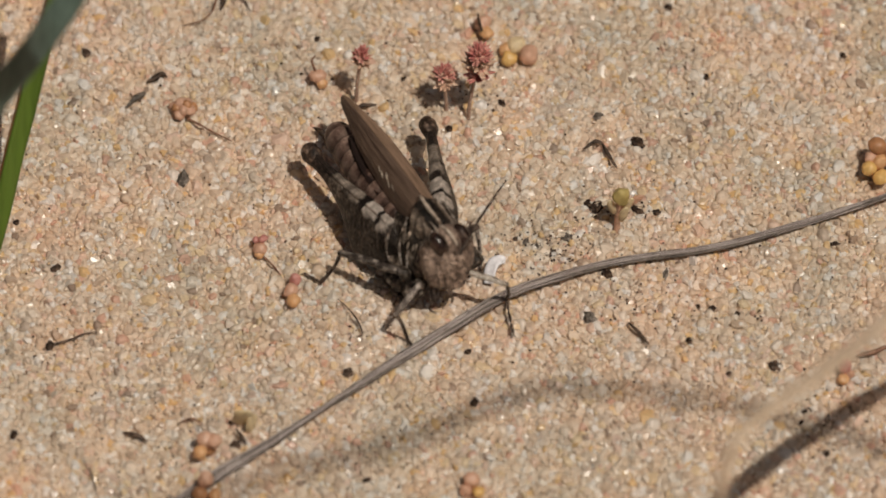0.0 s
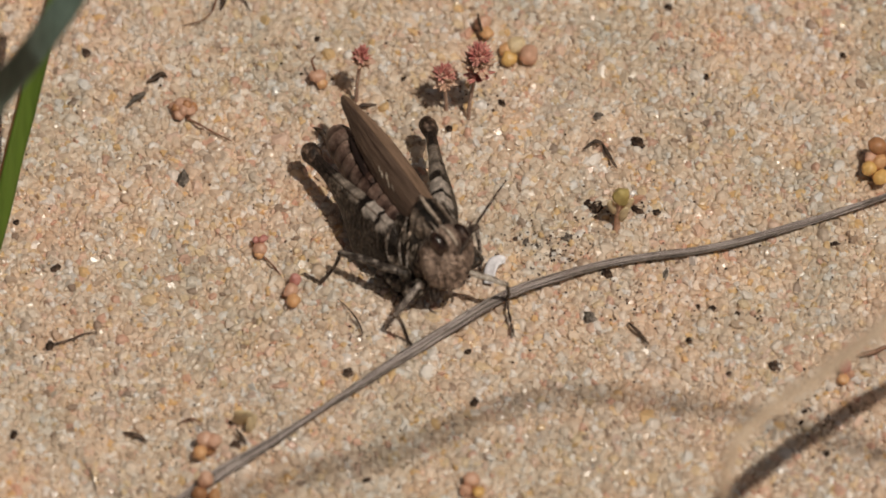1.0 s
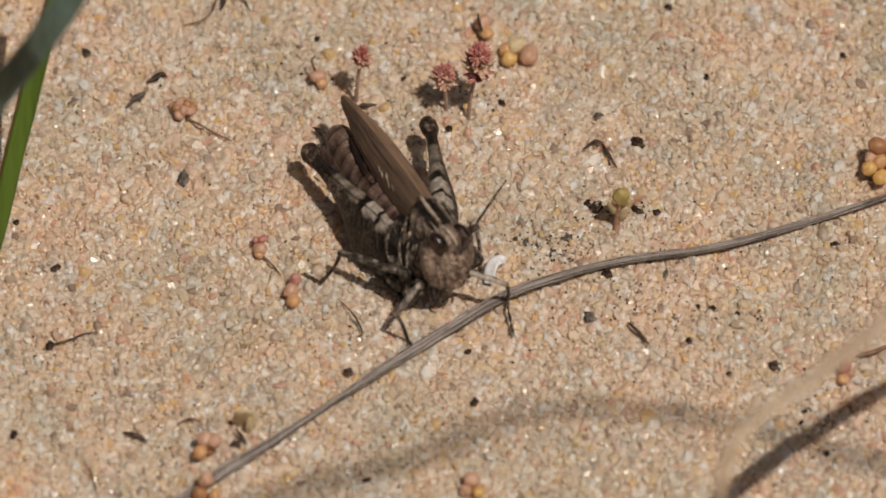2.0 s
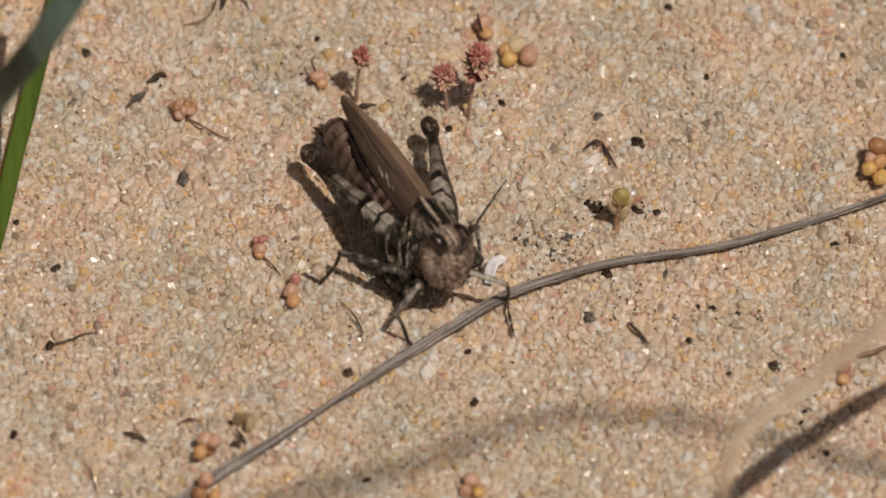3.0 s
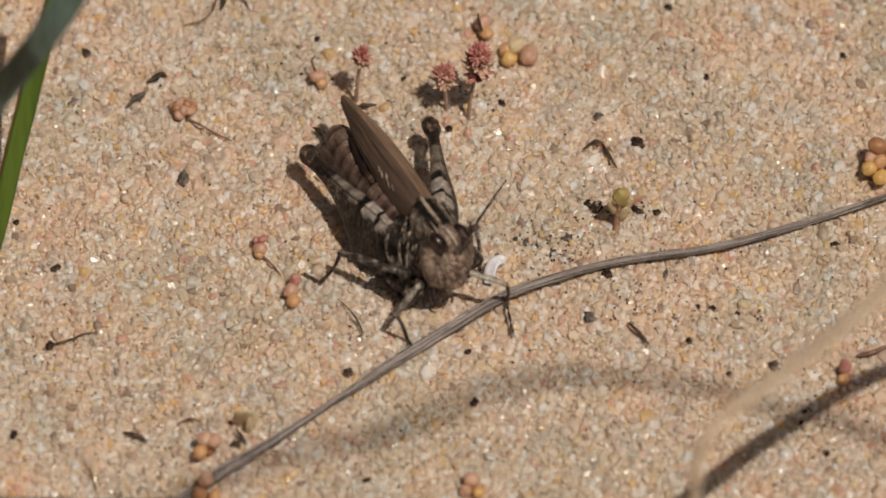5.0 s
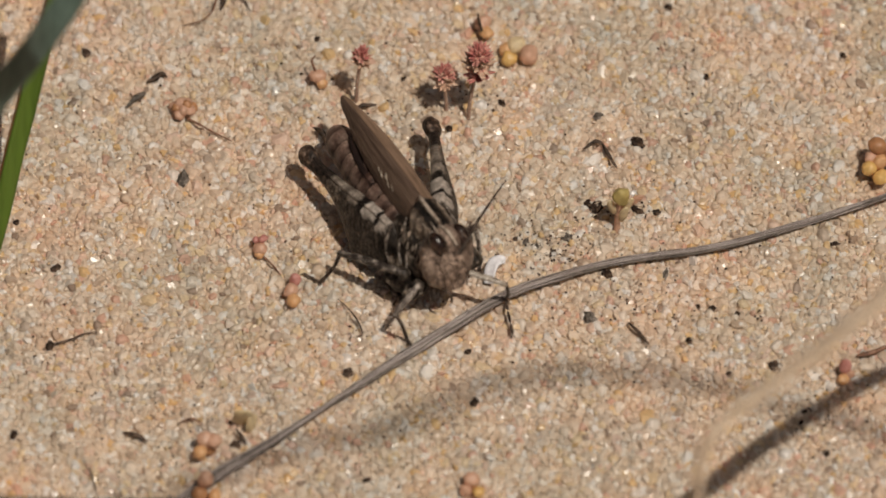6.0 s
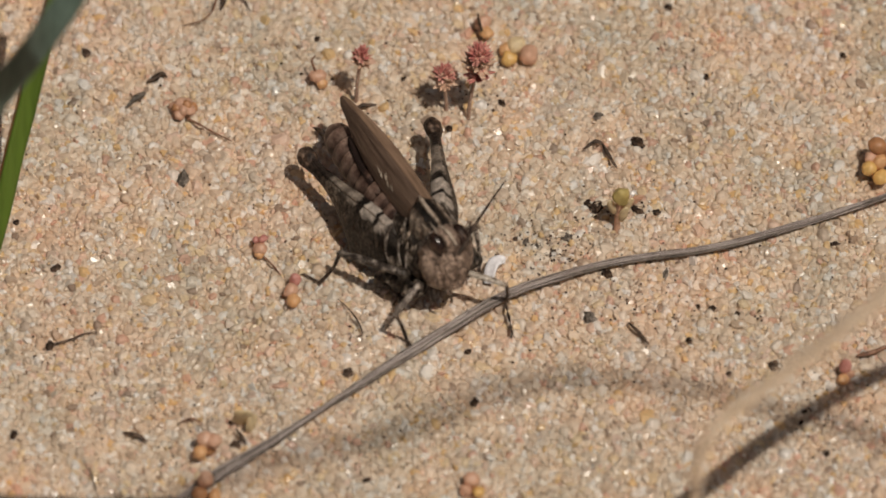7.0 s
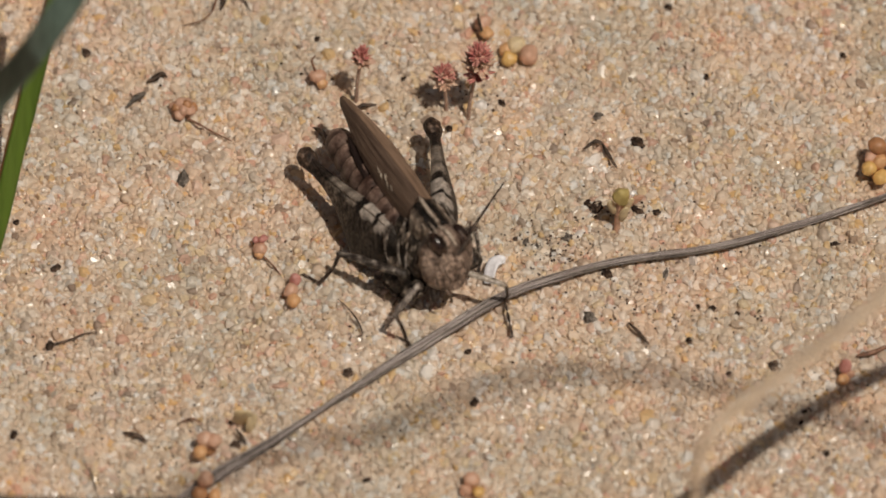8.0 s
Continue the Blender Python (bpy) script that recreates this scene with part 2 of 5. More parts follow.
FEMUR_LOW = [(0.0, (0.01, 0.008, 0.007)), (0.3, (0.05, 0.04, 0.033)), (0.45, (0.022, 0.017, 0.014)), (0.55, (0.055, 0.044, 0.036)),
             (0.65, (0.04, 0.032, 0.026)), (0.74, (0.13, 0.105, 0.085)), (0.84, (0.08, 0.062, 0.05)), (0.9, (0.015, 0.011, 0.009)), (1.0, (0.025, 0.018, 0.015))]
M_FEMUR = banded("hind_femur", FEMUR_STOPS, FEMUR_LOW)
M_KNEE = mottled("knee", (0.012, 0.007, 0.005), (0.05, 0.031, 0.022), (0.19, 0.128, 0.094), 0.5, 0.25, 1300, None, 0.8, 0.0002, 3000)
M_STALK = streaked("weathered_stalk", (0.07, 0.054, 0.047), (0.26, 0.215, 0.195), (0.52, 0.45, 0.42))
M_STALK_PALE = streaked("weathered_strand", (0.16, 0.132, 0.123), (0.36, 0.312, 0.295), (0.64, 0.58, 0.56))
M_STRAW = mottled("bleached_straw", (0.72, 0.57, 0.42), (0.8, 0.65, 0.5), (0.84, 0.7, 0.55), 0.5, 0.35, 300, (0.1, 1, 1))
M_STALK_DARK = mottled("dark_straw", (0.07, 0.057, 0.046), (0.12, 0.1, 0.082), (0.19, 0.16, 0.135), 0.55, 0.3, 500)
M_TWIG = mottled("dark_twig", (0.02, 0.012, 0.008), (0.065, 0.04, 0.027), (0.17, 0.11, 0.075), 0.55, 0.35, 1500)
M_CHAR = mottled("black_crumb", (0.012, 0.007, 0.005), (0.036, 0.021, 0.014), (0.12, 0.076, 0.05), 0.5, 0.2, 1500)
M_GREYBIT = mottled("grey_husk", (0.05, 0.04, 0.032), (0.12, 0.1, 0.083), (0.25, 0.215, 0.185), 0.5, 0.25, 1500)
M_ROOT = mottled("red_rootlet", (0.1, 0.045, 0.03), (0.2, 0.1, 0.06), (0.3, 0.17, 0.11), 0.5)
M_STEM = mottled("pink_stem", (0.34, 0.2, 0.15), (0.46, 0.31, 0.24), (0.56, 0.43, 0.35), 0.45)
M_BRACT = mottled("red_bract", (0.4, 0.115, 0.105), (0.56, 0.25, 0.21), (0.7, 0.47, 0.39), 0.45, 0.4, 700)
M_BRACT_BROWN = mottled("brown_bract", (0.46, 0.26, 0.18), (0.6, 0.4, 0.29), (0.7, 0.54, 0.42), 0.45, 0.4, 700)
M_SALMON = fleshy("salmon_leaf", (0.78, 0.46, 0.32), (0.84, 0.58, 0.43))
M_PINK = fleshy("pink_leaf", (0.66, 0.24, 0.22), (0.74, 0.42, 0.36))
M_ORANGE = fleshy("orange_leaf", (0.88, 0.5, 0.22), (0.9, 0.6, 0.35))
M_YELLOW = fleshy("yellow_leaf", (0.92, 0.58, 0.17), (0.92, 0.68, 0.32))
M_AMBER = fleshy("amber_leaf", (0.56, 0.26, 0.12), (0.66, 0.38, 0.2))
M_OLIVE = fleshy("olive_bud", (0.56, 0.45, 0.14), (0.68, 0.56, 0.26))
M_STRAWLEAF = fleshy("straw_leaf", (0.86, 0.71, 0.44), (0.9, 0.78, 0.54), 0.4)
M_WHITE = mottled("white_petal", (0.64, 0.62, 0.65), (0.72, 0.71, 0.74), (0.8, 0.79, 0.81), 0.4, 0.4, 700, None, 0.1, 0.0001, 2500, 0.15)
M_GREEN = mottled("green_blade", (0.06, 0.11, 0.013), (0.085, 0.145, 0.018), (0.11, 0.17, 0.028), 0.42, 0.4, 300, (1, 0.08, 0.08), 0.2, 0.0001, 2000, 0.2)
M_MARGIN = mottled("blade_margin", (0.12, 0.05, 0.02), (0.17, 0.08, 0.03), (0.2, 0.11, 0.04), 0.45, 0.35, 300)
M_GREYGREEN = mottled("glaucous_blade", (0.075, 0.11, 0.088), (0.1, 0.14, 0.117), (0.13, 0.175, 0.15), 0.4, 0.3, 300, (1, 0.1, 0.1), 0.3)


# ---- mesh helpers, in millimetres ----
def part(name, bm, material, parent=None, label="", m=None, smooth=True):
    """Links a bmesh in millimetres as one mesh object; its own frame is the pose m."""
    bmesh.ops.recalc_face_normals(bm, faces=bm.faces)
    bm.transform(Matrix.Scale(MM, 4))
    me = bpy.data.meshes.new(name)
    bm.to_mesh(me)
    bm.free()
    for mat in (material if isinstance(material, (list, tuple)) else [material]):
        me.materials.append(mat)
    me.polygons.foreach_set("use_smooth", [smooth] * len(me.polygons))
    ob = new(name, me)
    if parent is not None:
        ob.parent = parent
    if m is not None:
        ob.matrix_basis = m
    if label:
        ob["label"] = label
    return ob


def at(x, y, z=0.0, rx=0, ry=0, rz=0):
    return pose(x * MM, y * MM, z * MM, rx, ry, rz)


def aim(base, tip, up=(0, 0, 1)):
    """A pose in metres from millimetres: x runs from base to tip, z near up."""
    x = (Vector(tip) - Vector(base)).normalized()
    y = Vector(up).cross(x).normalized()
    z = x.cross(y)
    m = Matrix((x, y, z)).transposed().to_4x4()
    m.translation = Vector(base) * MM
    return m


def bridge_rings(bm, rings, caps=True):
    for a, b in zip(rings, rings[1:]):
        k = len(a)
        for i in range(k):
            bm.faces.new((a[i], a[(i + 1) % k], b[(i + 1) % k], b[i]))
    if caps:
        bm.faces.new(rings[0][::-1])
        bm.faces.new(rings[-1])


def spline(points, steps):
    """Catmull-Rom through points (tuples of any length)."""
    pts = [Vector(p) for p in points]
    pts = [pts[0] * 2 - pts[1]] + pts + [pts[-1] * 2 - pts[-2]]
    out = []
    for i in range(1, len(pts) - 2):
        a, b, c, d = pts[i - 1:i + 3]
        for k in range(steps):
            t = k / steps
            out.append(0.5 * (2 * b + (c - a) * t + (2 * a - 5 * b + 4 * c - d) * t * t + (3 * b - a - 3 * c + d) * t ** 3))
    return out + [pts[-2]]


def tube(bm, points, radii, seg=8, flat=1.0, up=(0, 0, 1), wob=0.0, ribs=0, rib=0.0, grain=False):
    """A tapering tube along points; flat squeezes it along up; ribs raise lengthwise ridges."""
    n = len(points)
    pts = [Vector(p) for p in points]
    rings = []
    for i, p in enumerate(pts):
        r = radii[min(int(i / max(n - 1, 1) * (len(radii) - 1)), len(radii) - 2)] if len(radii) > 1 else radii[0]
        if len(radii) > 1:
            f = i / (n - 1) * (len(radii) - 1)
            k = min(int(f), len(radii) - 2)
            r = radii[k] + (radii[k + 1] - radii[k]) * (f - k)
        d = (pts[min(i + 1, n - 1)] - pts[max(i - 1, 0)]).normalized()
        side = d.cross(Vector(up))
        side = side.normalized() if side.length > 1e-4 else Vector((1, 0, 0))
        top = side.cross(d).normalized()
        ring = []
        for j in range(seg):
            a = 2 * math.pi * j / seg
            q = r * (1 + rib * (math.cos(a * ribs) if ribs else 0))
            if wob:
                q *= 1 + wob * noise.noise((p * 0.8 if grain else p * 1.7) + Vector((j * 0.9, j * 1.7, 0 if grain else r * 9)))
            ring.append(bm.verts.new(p + side * (math.cos(a) * q) + top * (math.sin(a) * q * flat)))
        rings.append(ring)
    bridge_rings(bm, rings)
    if grain:
        uv = bm.loops.layers.uv.new("grain")
        index = {v: (i, j) for i, ring in enumerate(rings) for j, v in enumerate(ring)}
        for f in bm.faces:
            js = [index[l.vert][1] for l in f.loops]
            for l, j in zip(f.loops, js):
                l[uv].uv = (index[l.vert][0] * 0.05, (j + seg if max(js) - j > seg / 2 else j) / seg)


def loft(bm, sections, seg=20, keel=0.0):
    """A body along x: sections (x, y, z, half width, rise, drop)."""
    rings = []
    for x, y, z, w, up, dn in sections:
        ring = []
        for j in range(seg):
            a = 2 * math.pi * j / seg
            c, s = math.cos(a), math.sin(a)
            k = keel if abs(a - math.pi / 2) < 0.05 else 0.0
            ring.append(bm.verts.new((x, y + w * c, z + (up if s > 0 else dn) * s + k)))
        rings.append(ring)
    bridge_rings(bm, rings)


def blob(bm, c, r, sub=2, rough=0.12, turn=(0, 0, 0), freq=1.4, seed=0.0):
    """An uneven rounded lump at c with half axes r."""
    made = bmesh.ops.create_icosphere(bm, subdivisions=sub, radius=1.0)["verts"]
    rot = Euler([radians(a) for a in turn]).to_matrix()
    for v in made:
        k = 1 + rough * noise.noise(v.co * freq + Vector((seed * 3.1, seed * 1.7, c[0])))
        v.co = rot @ Vector((v.co.x * r[0] * k, v.co.y * r[1] * k, v.co.z * r[2] * k)) + Vector(c)


def spike(bm, base, tip, r, seg=5, bulge=1.0):
    """A small pointed leaf or spine."""
    b, t = Vector(base), Vector(tip)
    mid = b.lerp(t, 0.45)
    d = (t - b).normalized()
    s = d.cross(Vector((0.31, 0.2, 0.93))).normalized()
    u = s.cross(d)
    rings = []
    for p, q in ((b, r * 0.55), (mid, r * bulge), (b.lerp(t, 0.8), r * 0.55)):
        rings.append([bm.verts.new(p + s * math.cos(2 * math.pi * j / seg) * q + u * math.sin(2 * math.pi * j / seg) * q * 0.6) for j in range(seg)])
    bridge_rings(bm, rings, False)
    bm.faces.new(rings[0][::-1])
    top = bm.verts.new(t)
    for j in range(seg):
        bm.faces.new((rings[-1][j], rings[-1][(j + 1) % seg], top))


def empty(name, m, label, category, group=""):
    return place(tagged(new(name), label, category, group), m)


def place(ob, m):
    ob.matrix_basis = m
    return ob


def relief(x, y):
    """Height of the sand at a spot, in millimetres."""
    return 0.45 * noise.noise(Vector((x * 0.09, y * 0.09, 3.7))) + 0.15 * noise.noise(Vector((x * 0.35, y * 0.35, 9.1)))


# ---- the sand ----
def ground_sheet():
    bm = bmesh.new()
    xs = [-60000, -8000, -1000, -200, -90] + [-60 + 2 * i for i in range(61)] + [90, 200, 1000, 8000, 60000]
    grid = []
    for y in xs:
        row = []
        for x in xs:
            inside = abs(x) < 80 and abs(y) < 80
            row.append(bm.verts.new((x, y, (relief(x, y) if inside else 0.0) - 0.3)))
        grid.append(row)
    for a, b in zip(grid, grid[1:]):
        for i in range(len(a) - 1):
            bm.faces.new((a[i], a[i + 1], b[i + 1], b[i]))
    return tagged(part("ground", bm, M_FLOOR), "pale dry sandy ground reaching to the horizon", "ground", kind="structure")


def grain_shapes(sub, count, rng):
    """Worn quartz grains: a sphere cut by a few planes."""
    shapes = []
    for k in range(int(count * 1.7)):
        bm = bmesh.new()
        bmesh.ops.create_icosphere(bm, subdivisions=sub, radius=1.0)
        co = np.array([v.co[:] for v in bm.verts])
        fa = np.array([[v.index for v in f.verts] for f in bm.faces])
        bm.free()
        for _ in range(10):
            n = rng.normal(size=3)
            n /= np.linalg.norm(n)
            d = co @ n
            cut = rng.uniform(0.42, 0.84)
            co = co - np.outer(np.maximum(d - cut, 0), n)
        shapes.append((co * 1.36, fa))
    return shapes


def turns(n, rng):
    q = rng.normal(size=(n, 4))
    q /= np.linalg.norm(q, axis=1)[:, None]
    w, x, y, z = q.T
    return np.stack([1 - 2 * (y * y + z * z), 2 * (x * y - z * w), 2 * (x * z + y * w), 2 * (x * y + z * w), 1 - 2 * (x * x + z * z),
                     2 * (y * z - x * w), 2 * (x * z - y * w), 2 * (y * z + x * w), 1 - 2 * (x * x + y * y)], 1).reshape(n, 3, 3)


def scatter(x0, x1, y0, y1, step, rng, hole=None):
    ys = np.arange(y0, y1, step * 0.866)
    out = []
    for i, y in enumerate(ys):
        x = np.arange(x0 + (i % 2) * step / 2, x1, step)
        out.append(np.stack([x, np.full_like(x, y)], 1))
    p = np.concatenate(out)
    p += rng.uniform(-0.42, 0.42, p.shape) * step
    if hole:
        p = p[~((p[:, 0] > hole[0]) & (p[:, 0] < hole[1]) & (p[:, 1] > hole[2]) & (p[:, 1] < hole[3]))]
    return p


def lay(name, beds, rng, material, smooth):
    """Joins loose grains into one mesh: beds of spots, mean radius, spread, height over the bed and shapes."""
    verts, faces, soft, start = [], [], [], 0
    for spots, size, spread, lift, shapes in beds:
        n = len(spots)
        r = size * np.clip(np.exp(rng.normal(0, spread, n)), 0.5, 1.8)
        axes = r[:, None] * rng.uniform(0.72, 1.28, (n, 3))
        rot = turns(n, rng)
        z = np.array([relief(x, y) for x, y in spots]) + lift - r * 0.85 + rng.uniform(-0.11, 0.11, n)
        kind = rng.integers(0, len(shapes), n)
        for k, (co, fa) in enumerate(shapes):
            pick = np.nonzero(kind == k)[0]
            v = np.einsum("nij,nvj->nvi", rot[pick], co[None] * axes[pick][:, None, :])
            v += np.stack([spots[pick, 0], spots[pick, 1], z[pick]], 1)[:, None, :]
            f = fa[None] + (start + np.arange(len(pick)) * len(co))[:, None, None]
            verts.append(v.reshape(-1, 3))
            faces.append(f.reshape(-1, 3))
            soft.append(np.repeat(rng.random(len(pick)) < smooth, len(fa)))
            start += len(pick) * len(co)
    v, f = np.concatenate(verts) * MM, np.concatenate(faces)
    me = bpy.data.meshes.new(name)
    me.vertices.add(len(v))
    me.vertices.foreach_set("co", v.astype(np.float32).ravel())
    me.loops.add(f.size)
    me.loops.foreach_set("vertex_index", f.astype(np.int32).ravel())
    me.polygons.add(len(f))
    me.polygons.foreach_set("loop_start", np.arange(0, f.size, 3, dtype=np.int32))
    me.polygons.foreach_set("use_smooth", np.concatenate(soft))
    me.update(calc_edges=True)
    me.materials.append(material)
    return new(name, me)


def sand_grains():
    rng = np.random.default_rng(11)
    fine, plain = grain_shapes(2, 12, rng), grain_shapes(1, 8, rng)
    inner = (-43, 43, -30, 30)
    ob = lay("sand_grains", [
        (scatter(*inner, 0.57, rng), 0.36, 0.28, 0.0, fine),
        (scatter(*inner, 2.0, rng), 0.5, 0.14, 0.03, fine),
        (scatter(*inner, 0.52, rng), 0.25, 0.25, -0.15, plain),
        (scatter(*inner, 1.3, rng), 0.11, 0.3, 0.1, plain),
        (scatter(-62, 62, -48, 52, 0.66, rng, inner), 0.40, 0.25, -0.05, plain)], rng, M_SAND, 0.3)
    return tagged(ob, "coarse cream, pink and white translucent quartz sand grains lying loose", "sand", kind="stuff")


def dark_specks():
    """Humus dust: sparse everywhere, thick in a few drifts."""
    rng = np.random.default_rng(23)
    spots = [rng.uniform((-42, -29), (42, 29), (1100, 2))]
    for x, y, wide, deep, count in ((8.5, 0.6, 2.4, 1.3, 150), (11.5, -0.6, 2.5, 1.2, 90), (16.5, 3.9, 2.6, 0.8, 70), (20, -7.5, 7, 4, 170), (33, -17.5, 4, 2.5, 110), (-33, -11, 4, 2, 90),
                                    (-5, -22.5, 4, 2.5, 90), (-9, -9.5, 2.5, 1.4, 60), (14, -7.5, 4, 2.5, 80), (-24, -20, 4, 2, 60), (0.5, 16, 5, 1.5, 60), (28, 1, 5, 1.5, 50)):
        spots.append(rng.normal((x, y), (wide, deep), (count, 2)))
    ob = lay("humus_specks", [(np.concatenate(spots), 0.065, 0.5, 0.08, grain_shapes(1, 5, rng))], rng, M_TWIG, 0.3)
    return tagged(ob, "fine dark specks of humus scattered over the sand", "litter", kind="stuff")


# ---- the grasshopper ----
HOPPER = at(-1.4, -2.35, 2.94, 0, -7, -60)
HIP_R, KNEE_R = Vector((0.5, -2.7, 2.5)), Vector((-13.5, -4.15, 3.0))
HIP_L, KNEE_L = Vector((1.3, 1.7, 3.2)), Vector((-11.0, 6.6, 2.35))


def hopper_head(root):
    bm = bmesh.new()
    made = bmesh.ops.create_icosphere(bm, subdivisions=4, radius=1.0)["verts"]
    for v in made:
        x, y, z = v.co
        w = 1.0 - 0.16 * max(0.0, -z) ** 1.5 + 0.03 * z
        front = 1.0 + 0.10 * max(0.0, x) * max(0.0, -z)
        ridge = 0.10 * math.exp(-(y / 0.22) ** 2) * max(0.0, x)
        pucker = 0.1 * noise.noise(Vector((x * 3, y * 3, z * 3))) + 0.08 * noise.noise(Vector((x * 9, y * 9, z * 9)))
        v.co = Vector((x * 1.75 * front + ridge + pucker, y * 2.8 * w + pucker, z * 3.2))
    head = part("head", bm, M_HEAD, root, "brown wrinkled face", at(4.4, -0.25, 3.65, -8, -14, 16))
    for s in (1, -1):
        bm = bmesh.new()
        blob(bm, (0, 0, 0), (0.92, 0.74, 1.2), 4, 0.03)
        part("compound_eye", bm, M_EYE, head, "dark reddish brown glossy eye", at(0.72, 1.28 * s, 2.4 if s < 0 else 1.85, 14 * -s, -26, 16 * s))
        bm = bmesh.new()
        tube(bm, spline([(1.2, 1.05 * s, 2.75), (1.55, 1.35 * s, 1.95), (1.45, 1.8 * s, 1.25), (0.95, 2.15 * s, 1.05)], 5), [0.06, 0.12, 0.11, 0.05], 7, wob=0.3)
        part("eye_rim", bm, M_HEAD, head)
        bm = bmesh.new()
        tube(bm, spline([(0.2, 2.35 * s, 2.2), (0.05, 2.62 * s, 0.9), (0.1, 2.55 * s, -0.5), (0.35, 2.2 * s, -1.7)], 5), [0.05, 0.1, 0.11, 0.05], 7, wob=0.3)
        part("cheek_ridge", bm, M_HEAD, head)
    bm = bmesh.new()
    tube(bm, spline([(-0.6, 0, 3.24), (0.35, 0, 3.26), (1.12, 0, 2.82), (1.72, 0, 2.0)], 5), [0.1, 0.17, 0.22, 0.12], 9, 0.6, wob=0.2)
    part("crown_ridge", bm, M_CARINA, head, "pale ridge on the crown")
    bm = bmesh.new()
    blob(bm, (0, 0, 0), (0.45, 0.85, 0.6), 3, 0.06)
    blob(bm, (0.12, 0, 0.75), (0.42, 0.95, 0.35), 3, 0.06)
    part("labrum", bm, M_HEAD, head, "", at(1.05, 0, -2.15))
    for s in (1, -1):
        bm = bmesh.new()
        tube(bm, spline([(0.5, 0.9 * s, -2.2), (0.9, 1.15 * s, -2.6), (1.0, 0.95 * s, -3.0)], 4), [0.17, 0.13, 0.08], 7)
        part("palp", bm, M_HEAD, head)
        bm = bmesh.new()
        tube(bm, spline([(1.32, 0.36 * s, 2.1), (1.76, 0.3 * s, 0.7), (1.78, 0.48 * s, -0.7), (1.45, 0.72 * s, -1.7)], 5), [0.09, 0.13, 0.12, 0.05], 7, wob=0.3)
        part("frontal_ridge", bm, M_HEAD, head)
    back = pose(0, 0, 0, -8, -14, 16).inverted() @ pose(0, 0, 0, 0, -14, 0)
    for pts, radii, tone in (([(1.55, 0.55, 0.95), (1.3, 1.5, 1.5), (0.55, 2.95, 2.2), (-1.2, 5.7, 2.6), (-2.6, 8.0, 2.9)], [0.2, 0.2, 0.15, 0.1, 0.06], M_ANT),
                             ([(1.55, -0.45, 0.9), (1.45, -0.5, 2.2), (0.4, -0.4, 3.1), (-1.2, -0.3, 3.35), (-3.4, -0.2, 2.75)], [0.14, 0.075, 0.06, 0.055, 0.04], M_CARINA)):
        bm = bmesh.new()
        tube(bm, spline(pts, 8), radii, 7, wob=0.3)
        part("antenna", bm, tone, head, "thin segmented antenna", back)
    return head


